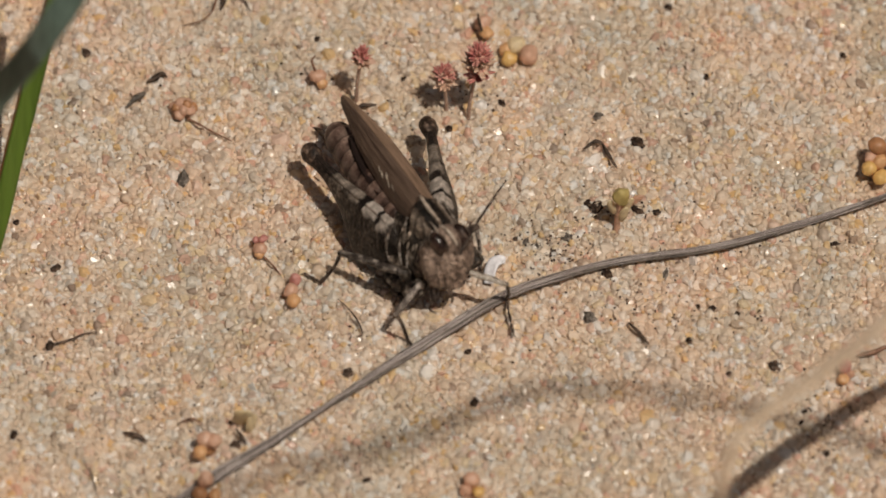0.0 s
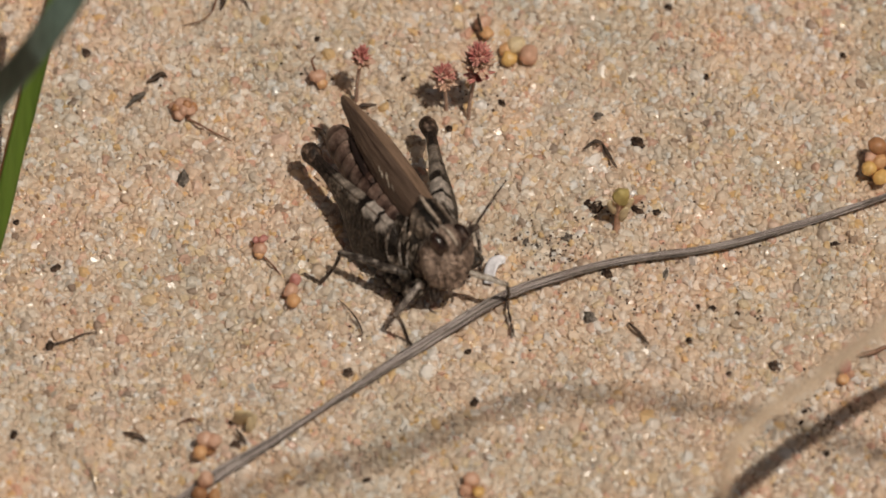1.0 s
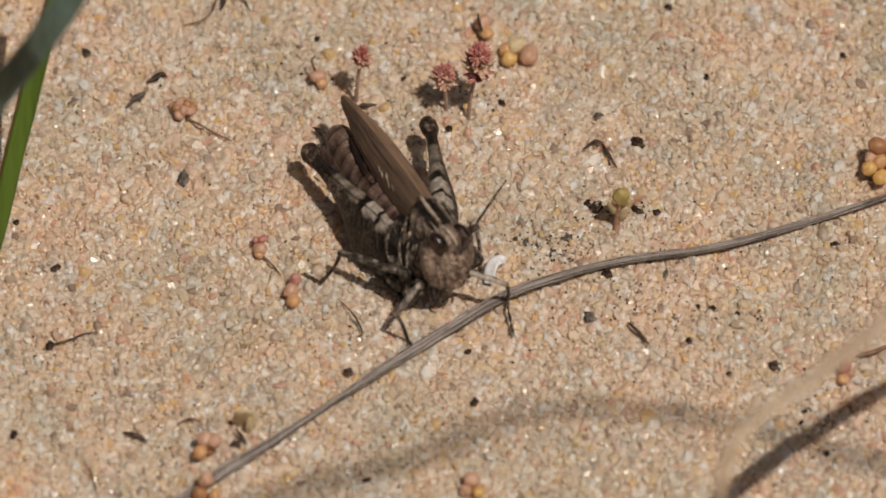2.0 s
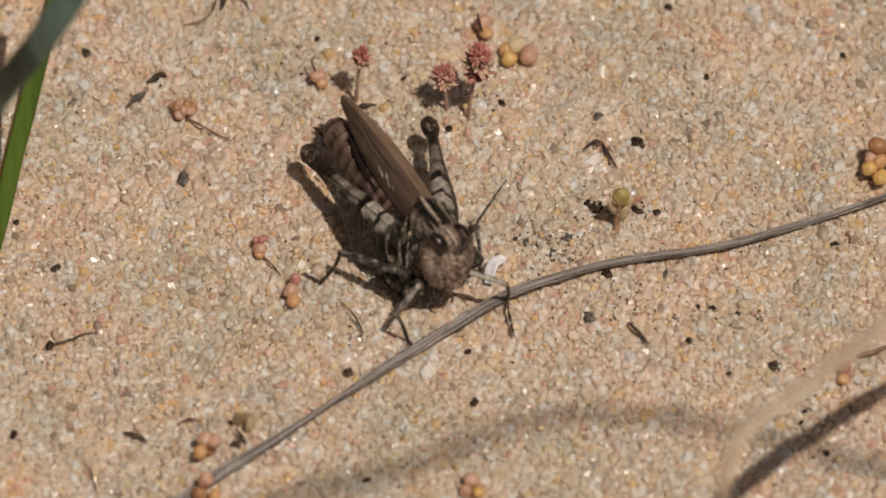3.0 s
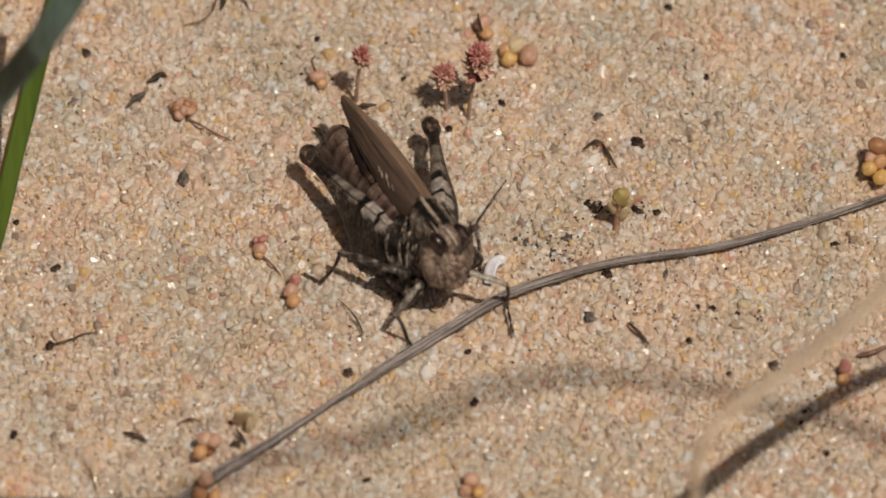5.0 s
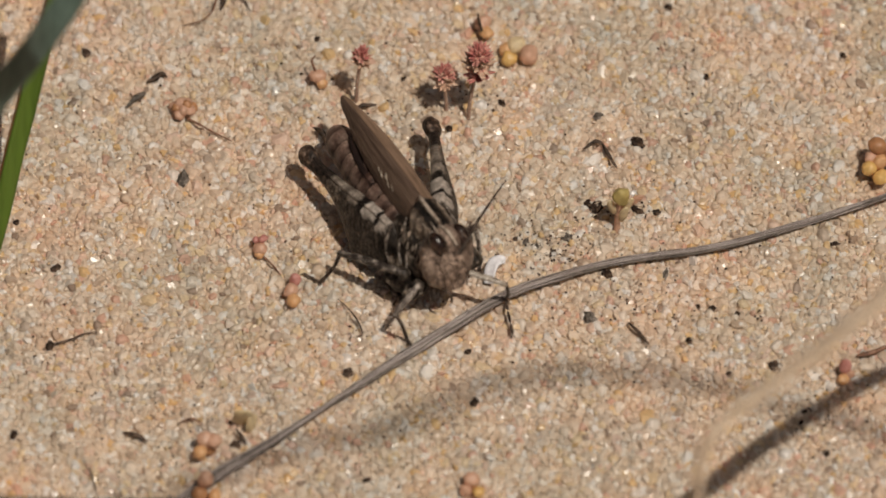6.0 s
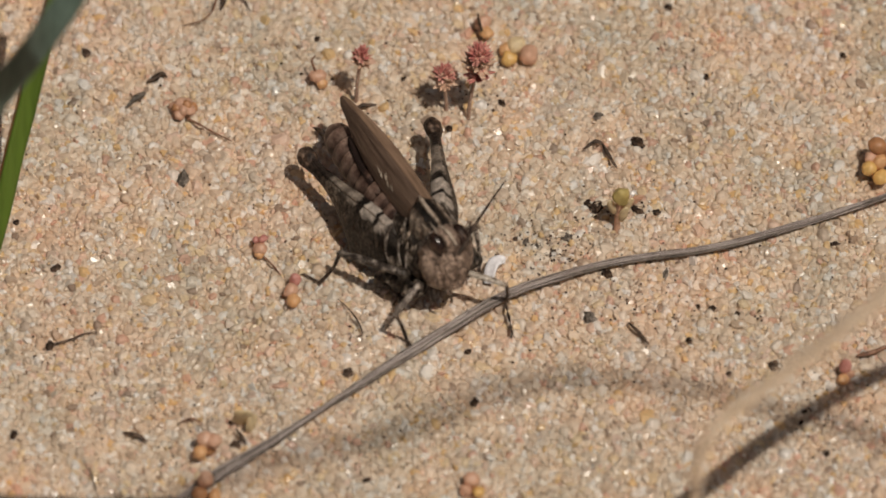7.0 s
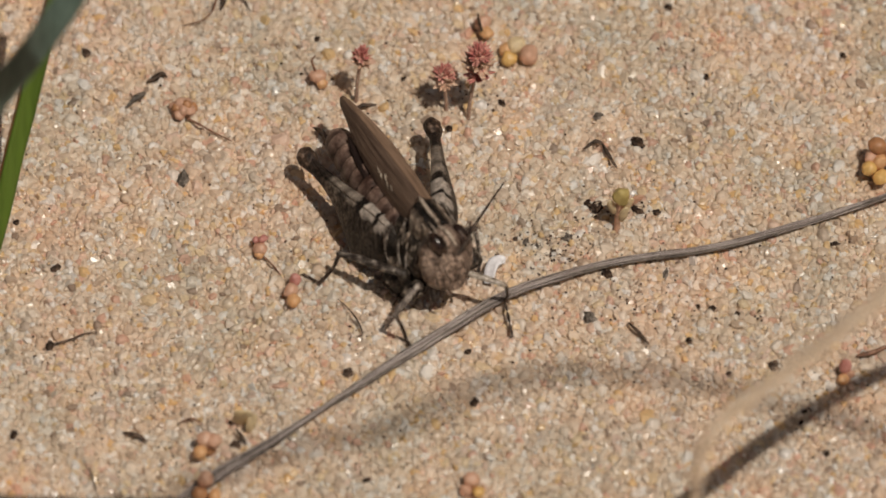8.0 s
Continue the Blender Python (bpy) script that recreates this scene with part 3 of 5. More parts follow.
def hopper_body(root):
    bm = bmesh.new()
    loft(bm, [(-3.2, -0.2, 3.2, 0.9, 0.9, 1.2), (-2.6, -0.2, 3.0, 2.0, 1.9, 2.2), (-0.5, -0.1, 2.7, 2.8, 2.5, 2.8), (1.5, -0.1, 2.5, 3.05, 2.6, 2.9), (3.4, -0.1, 2.5, 2.9, 2.3, 2.7), (4.4, -0.1, 2.7, 1.6, 1.3, 1.7)], 24)
    bmesh.ops.subdivide_edges(bm, edges=bm.edges[:], cuts=1, use_grid_fill=True)
    for v in bm.verts:
        v.co += v.co.normalized() * 0.14 * noise.noise(v.co * 1.6)
    thorax = part("thorax", bm, M_THORAX, root, "dark grey mottled thorax")
    for x, y, z, q in ((3.1, -3.0, 0.2, 1.2), (1.2, -3.4, 0.0, 1.3), (3.1, 2.6, 0.6, 1.1), (1.0, 2.8, 0.9, 1.1)):
        bm = bmesh.new()
        blob(bm, (0, 0, 0), (q * 1.1, q, q * 0.9), 3, 0.3, seed=x + y)
        part("leg_socket", bm, M_THORAX, thorax, m=at(x, y, z))
    for pts, q in (([(0.2, -3.1, 6.0), (0.15, -3.75, 4.4), (-0.2, -3.8, 2.2), (0.9, -3.8, 1.05)], 0.11), ([(-0.9, -3.2, 4.9), (-0.55, -3.65, 3.6), (-0.4, -3.75, 2.4)], 0.07),
                   ([(1.2, -3.0, 4.9), (1.3, -3.3, 3.6), (1.9, -3.5, 2.2)], 0.09), ([(2.2, -2.9, 4.4), (2.4, -3.2, 3.2), (2.7, -3.35, 1.9)], 0.09)):
        bm = bmesh.new()
        tube(bm, spline(pts, 6), [q * 0.5, q, q * 1.1, q * 0.4], 7, wob=0.5)
        part("pleural_ridge", bm, M_LEG, thorax, "pale ridge on the side of the thorax")
    # pronotum: a saddle with lobes down each side and a pointed rear
    bm = bmesh.new()
    rings, nx, na = [], 14, 25
    for i in range(nx):
        u = i / (nx - 1)
        x = 3.3 - 2.3 * u
        pinch = 1 - 0.09 * math.exp(-((u - 0.42) / 0.12) ** 2)
        drop = 3.1 * (1 - max(0, u - 0.55) * 1.7)
        ring = []
        for j in range(na):
            v = j / (na - 1) * 2 - 1
            a = v * 1.75
            y = (1.5 + 0.2 * u) * pinch * math.sin(min(abs(a), 1.57)) ** 0.8 * (1 if v > 0 else -1)
            y *= 1 + 0.22 * max(0, abs(v) - 0.5)
            z = (1.55 * math.cos(min(abs(a), 1.57)) ** 0.7) - drop * max(0, abs(v) - 0.6) / 0.4
            z += 0.28 * math.exp(-(v / 0.05) ** 2) + 0.13 * math.exp(-((abs(v) - 0.42) / 0.06) ** 2)
            z += 0.22 * noise.noise(Vector((x * 1.5, y * 1.5, z))) + 0.12 * noise.noise(Vector((x * 4, y * 4, z * 3)))
            xx = x - 1.5 * (1 - abs(v)) ** 1.3 * u * u
            ring.append(bm.verts.new((xx, y, 5.15 + z)))
        rings.append(ring)
    for a, b in zip(rings, rings[1:]):
        for j in range(na - 1):
            bm.faces.new((a[j], a[j + 1], b[j + 1], b[j]))
    bmesh.ops.recalc_face_normals(bm, faces=bm.faces)
    bmesh.ops.solidify(bm, geom=bm.faces[:], thickness=0.22)
    pron = part("pronotum", bm, M_PRON, root, "dark saddle-shaped pronotum")
    bm = bmesh.new()
    tube(bm, [(3.0 - 0.37 * k, -0.02, 7.02 - 0.16 * math.sin(k / 9 * 3.1) + 0.02 * k) for k in range(10)], [0.1, 0.19, 0.2, 0.1], 8, 0.55, wob=0.25)
    part("keel", bm, M_CARINA, pron, "pale brown keel stripe")
    for q in (1, -1):
        for x0, x1 in ((2.9, 2.1), (1.6, 0.5)):
            bm = bmesh.new()
            tube(bm, [(x0 + (x1 - x0) * k / 4, (1.12 + 0.12 * abs(k / 4 - 0.5)) * q, 6.62 - 0.1 * math.sin(k / 4 * 3.1)) for k in range(5)], [0.04, 0.08, 0.04], 6, 0.7)
            part("side_ridge", bm, M_CARINA, pron, "pale broken ridge")
        bm = bmesh.new()
        tube(bm, spline([(0.3, 1.75 * q, 6.0), (0.45, 2.15 * q, 5.0), (0.75, 2.4 * q, 4.1), (1.35, 2.65 * q, 3.3), (2.3, 2.9 * q, 2.7)], 5), [0.05, 0.08, 0.09, 0.08, 0.05], 6)
        part("rim", bm, M_LEG, pron, "pale rim of the side lobe")
    for q in (1, -1):
        bm = bmesh.new()
        tube(bm, spline([(3.35, 0.9 * q, 6.55), (3.42, 1.9 * q, 5.7), (3.4, 2.5 * q, 4.4), (3.3, 2.85 * q, 3.0)], 6), [0.05, 0.1, 0.11, 0.05], 7, wob=0.3)
        part("collar", bm, M_LEG, pron, "pale front rim of the pronotum")
    rng = random.Random(12)
    for k in range(9):
        bm = bmesh.new()
        x, z = 0.3 + 0.3 * k + rng.uniform(-0.1, 0.1), rng.uniform(3.4, 5.2)
        y = -1.95 - (5.6 - z) * 0.36
        tube(bm, spline([(x - 0.12, y + 0.12, z + 0.4), (x + rng.uniform(-0.1, 0.15), y - 0.1, z), (x + rng.uniform(-0.1, 0.35), y - 0.3, z - rng.uniform(0.4, 0.8))], 4), [0.03, rng.uniform(0.07, 0.13), 0.04], 6, wob=0.5)
        part("wrinkle", bm, M_PRON, pron)
    # ringed abdomen, its own frame at the joint with the thorax
    bm = bmesh.new()
    secs = []
    for k in range(9):
        for f, q in ((0.0, 0.9), (0.14, 0.97), (0.5, 1.01), (0.88, 1.02), (0.96, 0.95)):
            u = (k + f) / 9
            r = 2.1 * (1 - 0.36 * u ** 1.4) * math.sqrt(max(0.06, 1 - (max(0, u - 0.86) / 0.14) ** 2)) * q
            secs.append((-13.4 * u, -0.1 * math.sin(u * 1.9), 0.15 * u - 0.5 * u * u + 0.2 * max(0, u - 0.5), r * 0.98, r * 1.15, r))
    loft(bm, secs, 22)
    abd = part("abdomen", bm, M_ABDOMEN, root, "reddish brown ringed abdomen", at(-2.3, -0.85, 2.35, 0, 2.6, -0.9))
    for s in (1, -1):
        bm = bmesh.new()
        spike(bm, (0, 0, 0), (-0.4, 0.12 * s, 0.05), 0.12, 6)
        part("cercus", bm, M_ABDOMEN, abd, "", at(-12.9, -0.2 + 0.5 * s, -0.5))
    return abd


def hopper_wings(root):
    prof = [(1.2, 1.25), (-1.0, 1.75), (-4.0, 1.95), (-8.0, 1.85), (-11.0, 1.45), (-13.0, 1.0), (-14.4, 0.68), (-15.05, 0.3)]
    line = spline([(x, w, 0) for x, w in prof], 5)
    wings = []
    for s, mat in ((1, M_TEGMEN_L), (-1, M_TEGMEN_R)):
        bm = bmesh.new()
        rows, nv = [], 13
        for p in line:
            row = []
            u = (1.2 - p.x) / 16.2
            for j in range(nv):
                v = j / (nv - 1)
                a = v * 1.5
                y = p.y * (0.62 + 0.11 * u if s > 0 else 1.12 - 0.34 * u) * math.sin(a) * s + 0.35 + 0.15 * u
                z = 6.4 - 0.35 * u + 0.35 * math.sin(u * 3) - (1.3 if s > 0 else 2.3) * (1 - math.cos(a)) * (1 - 0.35 * u) * p.y / 1.9
                z += 0.006 * math.sin(v * 40) * (1 - u) + (0.06 if s < 0 else 0.0)
                row.append(bm.verts.new((p.x, y, z)))
            rows.append(row)
        for a, b in zip(rows, rows[1:]):
            for j in range(nv - 1):
                bm.faces.new((a[j], a[j + 1], b[j + 1], b[j]))
        bmesh.ops.recalc_face_normals(bm, faces=bm.faces)
        bmesh.ops.solidify(bm, geom=bm.faces[:], thickness=0.12)
        wing = part("tegmen", bm, mat, root, "plain light brown folded forewing" if s > 0 else "veined brown folded forewing with pale flecks")
        wings.append(wing)
    # dark strip under the side of the forewing, modelled in place of the shade there
    bm = bmesh.new()
    path = []
    for p in line[8:-14]:
        u = (1.2 - p.x) / 16.2
        path.append((p.x, -p.y * (1.12 - 0.34 * u) + 0.13 + 0.15 * u, 6.25 - 0.35 * u + 0.35 * math.sin(u * 3) - 2.14 * (1 - 0.35 * u) * p.y / 1.9 - 0.2))
    tube(bm, path, [0.1, 0.34, 0.4, 0.42, 0.34, 0.12], 8, 0.35, wob=0.2)
    part("wing_shade_strip", bm, M_WING_SHADE, root, "dark strip standing in for shade under the forewing")
    for k in range(5):
        x = -5.9 + k * 0.62
        u = (1.2 - x) / 16.2
        bm = bmesh.new()
        pts = []
        for v in (0.54, 0.6, 0.66):
            a = (v + 0.05 * math.sin(k * 2.4)) * 1.5
            pts.append((x + (v - 0.6) * 5.0, -1.9 * (1.12 - 0.34 * u) * math.sin(a) + 0.35 + 0.15 * u, 6.56 - 0.35 * u + 0.35 * math.sin(u * 3) - 2.3 * (1 - math.cos(a)) * (1 - 0.35 * u)))
        q = (0.06, 0.1, 0.11, 0.09, 0.06)[k]
        tube(bm, pts, [q * 0.6, q, q * 0.5], 6)
        part("fleck", bm, M_VEIN, wings[1], "pale wing fleck")
    for k in range(5):
        bm = bmesh.new()
        f = 0.25 + 0.17 * k
        pts = []
        for p in line[3:-4]:
            u = (1.2 - p.x) / 16.2
            a = f * 1.5
            pts.append((p.x, -p.y * (1.12 - 0.34 * u) * math.sin(a) + 0.35 + 0.15 * u, 6.51 - 0.35 * u + 0.35 * math.sin(u * 3) - 2.3 * (1 - math.cos(a)) * (1 - 0.35 * u) * p.y / 1.9 + 0.03))
        tube(bm, pts, [0.01, 0.02, 0.01], 5)
        part("vein", bm, M_TEGMEN_R, wings[1])


def hind_leg(root, hip, knee, side):
    """Femur in its own frame: x from hip to knee, z up; knee and shin move with it."""
    length = (knee - hip).length
    bm = bmesh.new()
    prof = [(-0.05, 0.3, 0.5), (0.04, 0.75, 1.3), (0.15, 0.95, 1.75), (0.3, 0.95, 1.75), (0.45, 0.8, 1.4), (0.6, 0.62, 1.0), (0.75, 0.54, 0.76), (0.86, 0.5, 0.64), (0.93, 0.58, 0.76)]
    fine = spline([(u, w, h) for u, w, h in prof], 4)
    loft(bm, [(p.x * length, 0, -0.15 * math.sin(p.x * 3), max(p.y, 0.1), p.z * 1.0, p.z * ((1.05 if side < 0 else 0.75) + (1.3 if side < 0 else 0.1) * max(0.0, 1 - abs(p.x - 0.33) / 0.42))) for p in fine], 20)
    femur = part("hind_femur", bm, M_FEMUR, root, "banded grey and black hind thigh", aim(hip, knee, (0, -0.55 * side, 1)))
    # raised upper and lower keels with the pale, toothed upper face
    bm = bmesh.new()
    tube(bm, [(p.x * length, 0.12 * side * -1, -0.15 * math.sin(p.x * 3) + p.z * 0.8) for p in fine[2:-1]], [0.3, 0.72, 0.66, 0.42, 0.26], 12, 0.5, (0, 0, 1))
    part("upper_keel", bm, M_FEMUR, femur, "pale keel with black bands")
    bm = bmesh.new()
    tube(bm, [(p.x * length, 0, -0.15 * math.sin(p.x * 3) - p.z * 0.9) for p in fine[3:-1]], [0.2, 0.3, 0.2, 0.15], 8, 0.5, (0, 0, 1))
    part("lower_keel", bm, M_FEMUR, femur)
    for k in range(9):
        u = 0.1 + 0.06 * k
        h = 1.45 - abs(u - 0.25) * 1.6
        for z in (1, -1):
            bm = bmesh.new()
            tube(bm, [(u * length, side * -0.84 * (1 - u * 0.5), 0.0), (u * length + 0.35, side * -0.8 * (1 - u * 0.5), z * h * 0.45), (u * length + 0.5, side * -0.55 * (1 - u * 0.5), z * h * 0.8)], [0.06, 0.11, 0.06], 5, 0.6)
            part("ridge", bm, M_FEMUR, femur)
    bm = bmesh.new()
    blob(bm, (-0.25, 0, 0.05), (1.1, 0.74, 0.95), 3, 0.15, seed=side)
    blob(bm, (0.1, 0, 0.1), (0.78, 0.76, 0.88), 3, 0.15, seed=side + 2)
    blob(bm, (-0.15, 0.42, -0.3), (0.6, 0.26, 0.42), 2, 0.1)
    blob(bm, (-0.15, -0.42, -0.3), (0.6, 0.26, 0.42), 2, 0.1)
    part("knee", bm, M_KNEE, femur, "black-brown knee", at(length * 0.98, 0, 0))
    bm = bmesh.new()
    a, b = Vector((length * 0.97, 0, -0.2)), Vector((1.6, 0.75 * side, -1.3))
    tube(bm, [a.lerp(b, k / 8) + Vector((0, 0, -0.25 * math.sin(k / 8 * 3.1))) for k in range(9)], [0.3, 0.24, 0.26], 8)
    for k in range(3, 9):
        p = a.lerp(b, k / 8.5) + Vector((0, 0, -0.3))
        for s in (1, -1):
            spike(bm, p, p + Vector((-0.4, 0.35 * s, -0.35)), 0.07, 4)
    part("hind_shin", bm, M_SHIN, femur, "dark spiny shin folded under the thigh")
    bm = bmesh.new()
    back = aim(hip, knee, (0, -0.55 * side, 1)).inverted()
    back.translation = back.translation / MM
    out = 1.0 if side > 0 else 2.6
    heel, toe = Vector((-0.9, side * (1.9 + out), -0.6)), Vector((2.6, side * (1.0 + out), -1.9))
    for k in range(4):
        blob(bm, back @ heel.lerp(toe, (k + 0.5) / 4), (0.62, 0.62, 0.42), 2, 0.15, seed=k)
    part("hind_foot", bm, M_SHIN, femur)
    bm = bmesh.new()
    blob(bm, (0.3, 0.4 * side, -0.9), (1.5, 1.0, 1.3), 3, 0.2, seed=side)
    part("coxa", bm, M_THORAX, femur)
    return femur


def small_leg(root, name, pts, radii, mats, label):
    """Thigh, shin and foot as parts: pts hip, knee, ankle, toe."""
    hip, knee, ankle, toe = [Vector(p) for p in pts]
    bm = bmesh.new()
    tube(bm, [hip.lerp(knee, k / 6) + Vector((0, 0, 0.12 * math.sin(k / 6 * 3.14))) for k in range(7)], [radii[0] * 0.8, radii[0], radii[0] * 0.95, radii[0] * 0.7], 10, 0.9, wob=0.25)
    blob(bm, knee, (radii[0] * 0.75,) * 3, 2, 0.1)
    thigh = part(name, bm, mats[0], root, label)
    bm = bmesh.new()
    k = 0.5 if name == "front_thigh" else 0.62
    blob(bm, hip + Vector((-0.3, 0, -0.4)), (k, k * 0.9, k * 1.1), 3, 0.2, seed=hip.x)
    part("coxa", bm, M_THORAX, thigh)
    bm = bmesh.new()
    tube(bm, [knee.lerp(ankle, k / 6) + Vector((0.22, 0.1, -0.1)) * math.sin(k / 6 * 3.14) for k in range(7)], [radii[1] * 1.15, radii[1] * 0.8, radii[1]], 8, wob=0.2)
    for k in (3, 4, 5, 6):
        p = knee.lerp(ankle, k / 6)
        d = (ankle - knee).normalized()
        s = d.cross(Vector((0.2, 0.1, 1))).normalized()
        for q in (1, -1):
            spike(bm, p, p + s * q * radii[1] * 2.2 + d * 0.22, radii[1] * 0.25, 4)
    part("shin", bm, mats[1], thigh)
    bm = bmesh.new()
    for k in range(3):
        c = ankle.lerp(toe, (k + 0.5) / 3)
        blob(bm, c, (0.34 * (toe - ankle).length * 0.62, radii[1] * 0.85, radii[1] * 0.8), 2, 0.1, (0, 0, math.degrees(math.atan2((toe - ankle).y, (toe - ankle).x))))
    d = (toe - ankle).normalized()
    s = d.cross(Vector((0, 0, 1))).normalized()
    for q in (1, -1):
        spike(bm, toe, toe + d * 0.25 + s * q * 0.22 + Vector((0, 0, -0.1)), 0.06, 4)
    part("foot", bm, mats[2], thigh)


def grasshopper():
    root = empty("grasshopper", HOPPER, "brown mottled grasshopper with banded hind legs resting on sand", "grasshopper")
    hopper_head(root)
    abd = hopper_body(root)
    hopper_wings(root)
    right = hind_leg(root, HIP_R, KNEE_R, -1)
    left = hind_leg(root, HIP_L, KNEE_L, 1)
    small_leg(root, "middle_thigh", [(3.22, -3.8, 2.6), (-2.9, -7.0, 1.4), (-3.5, -8.95, -1.86), (-5.2, -9.62, -1.95)], (0.38, 0.17), (M_LEG_DARK, M_SHIN, M_SHIN), "dark speckled middle leg")
    small_leg(root, "middle_thigh", [(2.8, 1.4, 3.4), (3.25, 3.37, 4.3), (2.21, 3.87, -2.71), (2.71, 3.98, -2.91)], (0.42, 0.2), (M_SHIN, M_LEG, M_SHIN), "dark middle leg")
    small_leg(root, "front_thigh", [(4.85, -3.2, 2.5), (5.43, -6.16, 0.8), (5.4, -5.34, -2.92), (6.27, -5.34, -3.13)], (0.34, 0.18), (M_LEG, M_SHIN, M_SHIN), "speckled front leg reaching to the stalk")
    small_leg(root, "front_thigh", [(5.4, 0.9, 2.0), (7.95, 3.57, 1.05), (6.51, 4.07, -2.61), (9.61, 2.97, -3.61)], (0.29, 0.18), (M_PALE_LEG, M_SHIN, M_SHIN), "pale glossy front leg")
    return root, abd, right, left


# ---- plants, stalks and litter ----
def stalk():
    path = [(-23.9, -27.6, 0.35), (-22.2, -26.5, 0.4), (-19.5, -24.32, 0.7), (-15.4, -21.47, 0.9), (-11.1, -18.07, 0.9), (-7.15, -15.02, 0.95), (-3.15, -11.92, 1.0), (0.8, -9.07, 1.1),
            (5.75, -5.62, 1.2), (10.75, -3.47, 1.0), (15.65, -1.92, 0.9), (24.1, -0.37, 0.85), (30.65, 1.78, 0.85), (35.65, 3.68, 0.85), (39.1, 5.08, 0.85), (46, 8.28, 0.8)]
    thick = [0.36, 0.5, 0.56, 0.42, 0.25, 0.36, 0.48, 0.49, 0.43, 0.39, 0.36, 0.34, 0.33, 0.31, 0.28, 0.26]
    line = spline([(*p, r) for p, r in zip(path, thick)], 9)
    mid = [Vector(p[:3]) for p in line]
    wide = [p[3] * 0.96 for p in line]
    n = len(mid)
    bm = bmesh.new()
    tube(bm, mid, [q * 0.86 for q in wide], 30, 0.8, wob=0.12, ribs=9, rib=0.05, grain=True)
    root = tagged(part("dry_stalk", bm, M_STALK), "weathered grey ribbed grass stalk lying on sand", "stalk")
    rng = random.Random(3)
    for k in range(17):
        turn = -0.8 + 4.4 * k / 16 + rng.uniform(-0.1, 0.1)
        rate = rng.uniform(0.004, 0.010)
        a, b = (0, n) if k % 3 else (rng.randrange(0, 30), n - rng.randrange(0, 30))
        pts = []
        for i in range(a, b):
            d = (mid[min(i + 1, n - 1)] - mid[max(i - 1, 0)]).normalized()
            side = d.cross(Vector((0, 0, 1))).normalized()
            q = turn + rate * i + 0.22 * math.sin(i * 0.09 + k * 2) + 0.1 * math.sin(i * 0.31 + k * 5)
            pts.append(mid[i] + side * math.cos(q) * wide[i] * 0.92 + Vector((0, 0, 1)) * math.sin(q) * wide[i] * 0.74)
        bm = bmesh.new()
        fat = rng.uniform(0.065, 0.14)
        tube(bm, pts, [fat * min(1.0, wide[i] / 0.5) for i in range(a, b)], 7, wob=0.6, grain=True)
        part("strand", bm, M_STALK_PALE if k % 4 else M_STALK_DARK, root)
    for k in range(4):
        bm = bmesh.new()
        p = mid[2 + k] + Vector((0, 0, 0.3))
        tube(bm, spline([tuple(p), (p.x - 0.7, p.y - 0.5 + 0.3 * k, 0.7), (p.x - 1.5 + 0.2 * k, p.y - 0.9 + 0.45 * k, 0.5)], 4), [0.12, 0.1, 0.04], 6)
        part("frayed_fibre", bm, M_STALK, root)
    return root


def ribbon(bm, path, widths, thick, ups):
    """A grass blade: a flat, slightly keeled strip with thickness."""
    pts = spline(path, 8)
    nrm = spline(ups, 8)
    n = len(pts)
    rings = []
    for i, p in enumerate(pts):
        f = i / (n - 1) * (len(widths) - 1)
        k = min(int(f), len(widths) - 2)
        w = widths[k] + (widths[k + 1] - widths[k]) * (f - k)
        d = (pts[min(i + 1, n - 1)] - pts[max(i - 1, 0)]).normalized()
        side = d.cross(nrm[i]).normalized()
        top = side.cross(d).normalized()
        shape = [(-1, 0.0), (-0.5, -0.25), (0, -0.5), (0.5, -0.25), (1, 0.0), (0.95, 0.6), (0.5, 0.5), (0, 0.3), (-0.5, 0.5), (-0.95, 0.6)]
        rings.append([bm.verts.new(p + side * a * w + top * b * thick) for a, b in shape])
    bridge_rings(bm, rings)


def straw():
    bm = bmesh.new()
    path = [(25.6, -45.2, -1), (24.0, -48.0, 16), (23.1, -51.0, 34.5), (23.8, -50.2, 42), (25.9, -48.9, 45), (29.2, -48.0, 48), (32.9, -47.3, 52), (36.9, -46.7, 57), (42.9, -44.6, 63), (49.9, -40.6, 67), (62, -33, 67), (80, -23, 48), (95, -15, -1)]
    tube(bm, spline(path, 8), [0.45, 0.5, 0.55, 0.62, 0.72, 0.85, 0.9, 0.88, 0.8, 0.8, 0.8], 14, 0.6, wob=0.05, ribs=5, rib=0.05)
    return tagged(part("bent_straw", bm, M_STRAW), "bleached tan straw arching just above the sand", "straw")


def low_straw():
    bm = bmesh.new()
    path = [(-58, -42, -0.5), (-49, -38.6, 10), (-41.8, -37.4, 14), (-35.8, -38.1, 15), (-30.8, -39.0, 16), (-25.9, -39.6, 17), (-21.5, -40.5, 18), (-14, -42.2, 18), (-4, -45, 10), (2, -47, -0.5)]
    tube(bm, spline(path, 7), [0.35, 0.45, 0.5, 0.5, 0.45, 0.4], 12, 0.7, wob=0.06, ribs=5, rib=0.05)
    return tagged(part("dry_straw", bm, M_STALK_DARK), "grey-brown dry straw arching just above the sand", "straw")


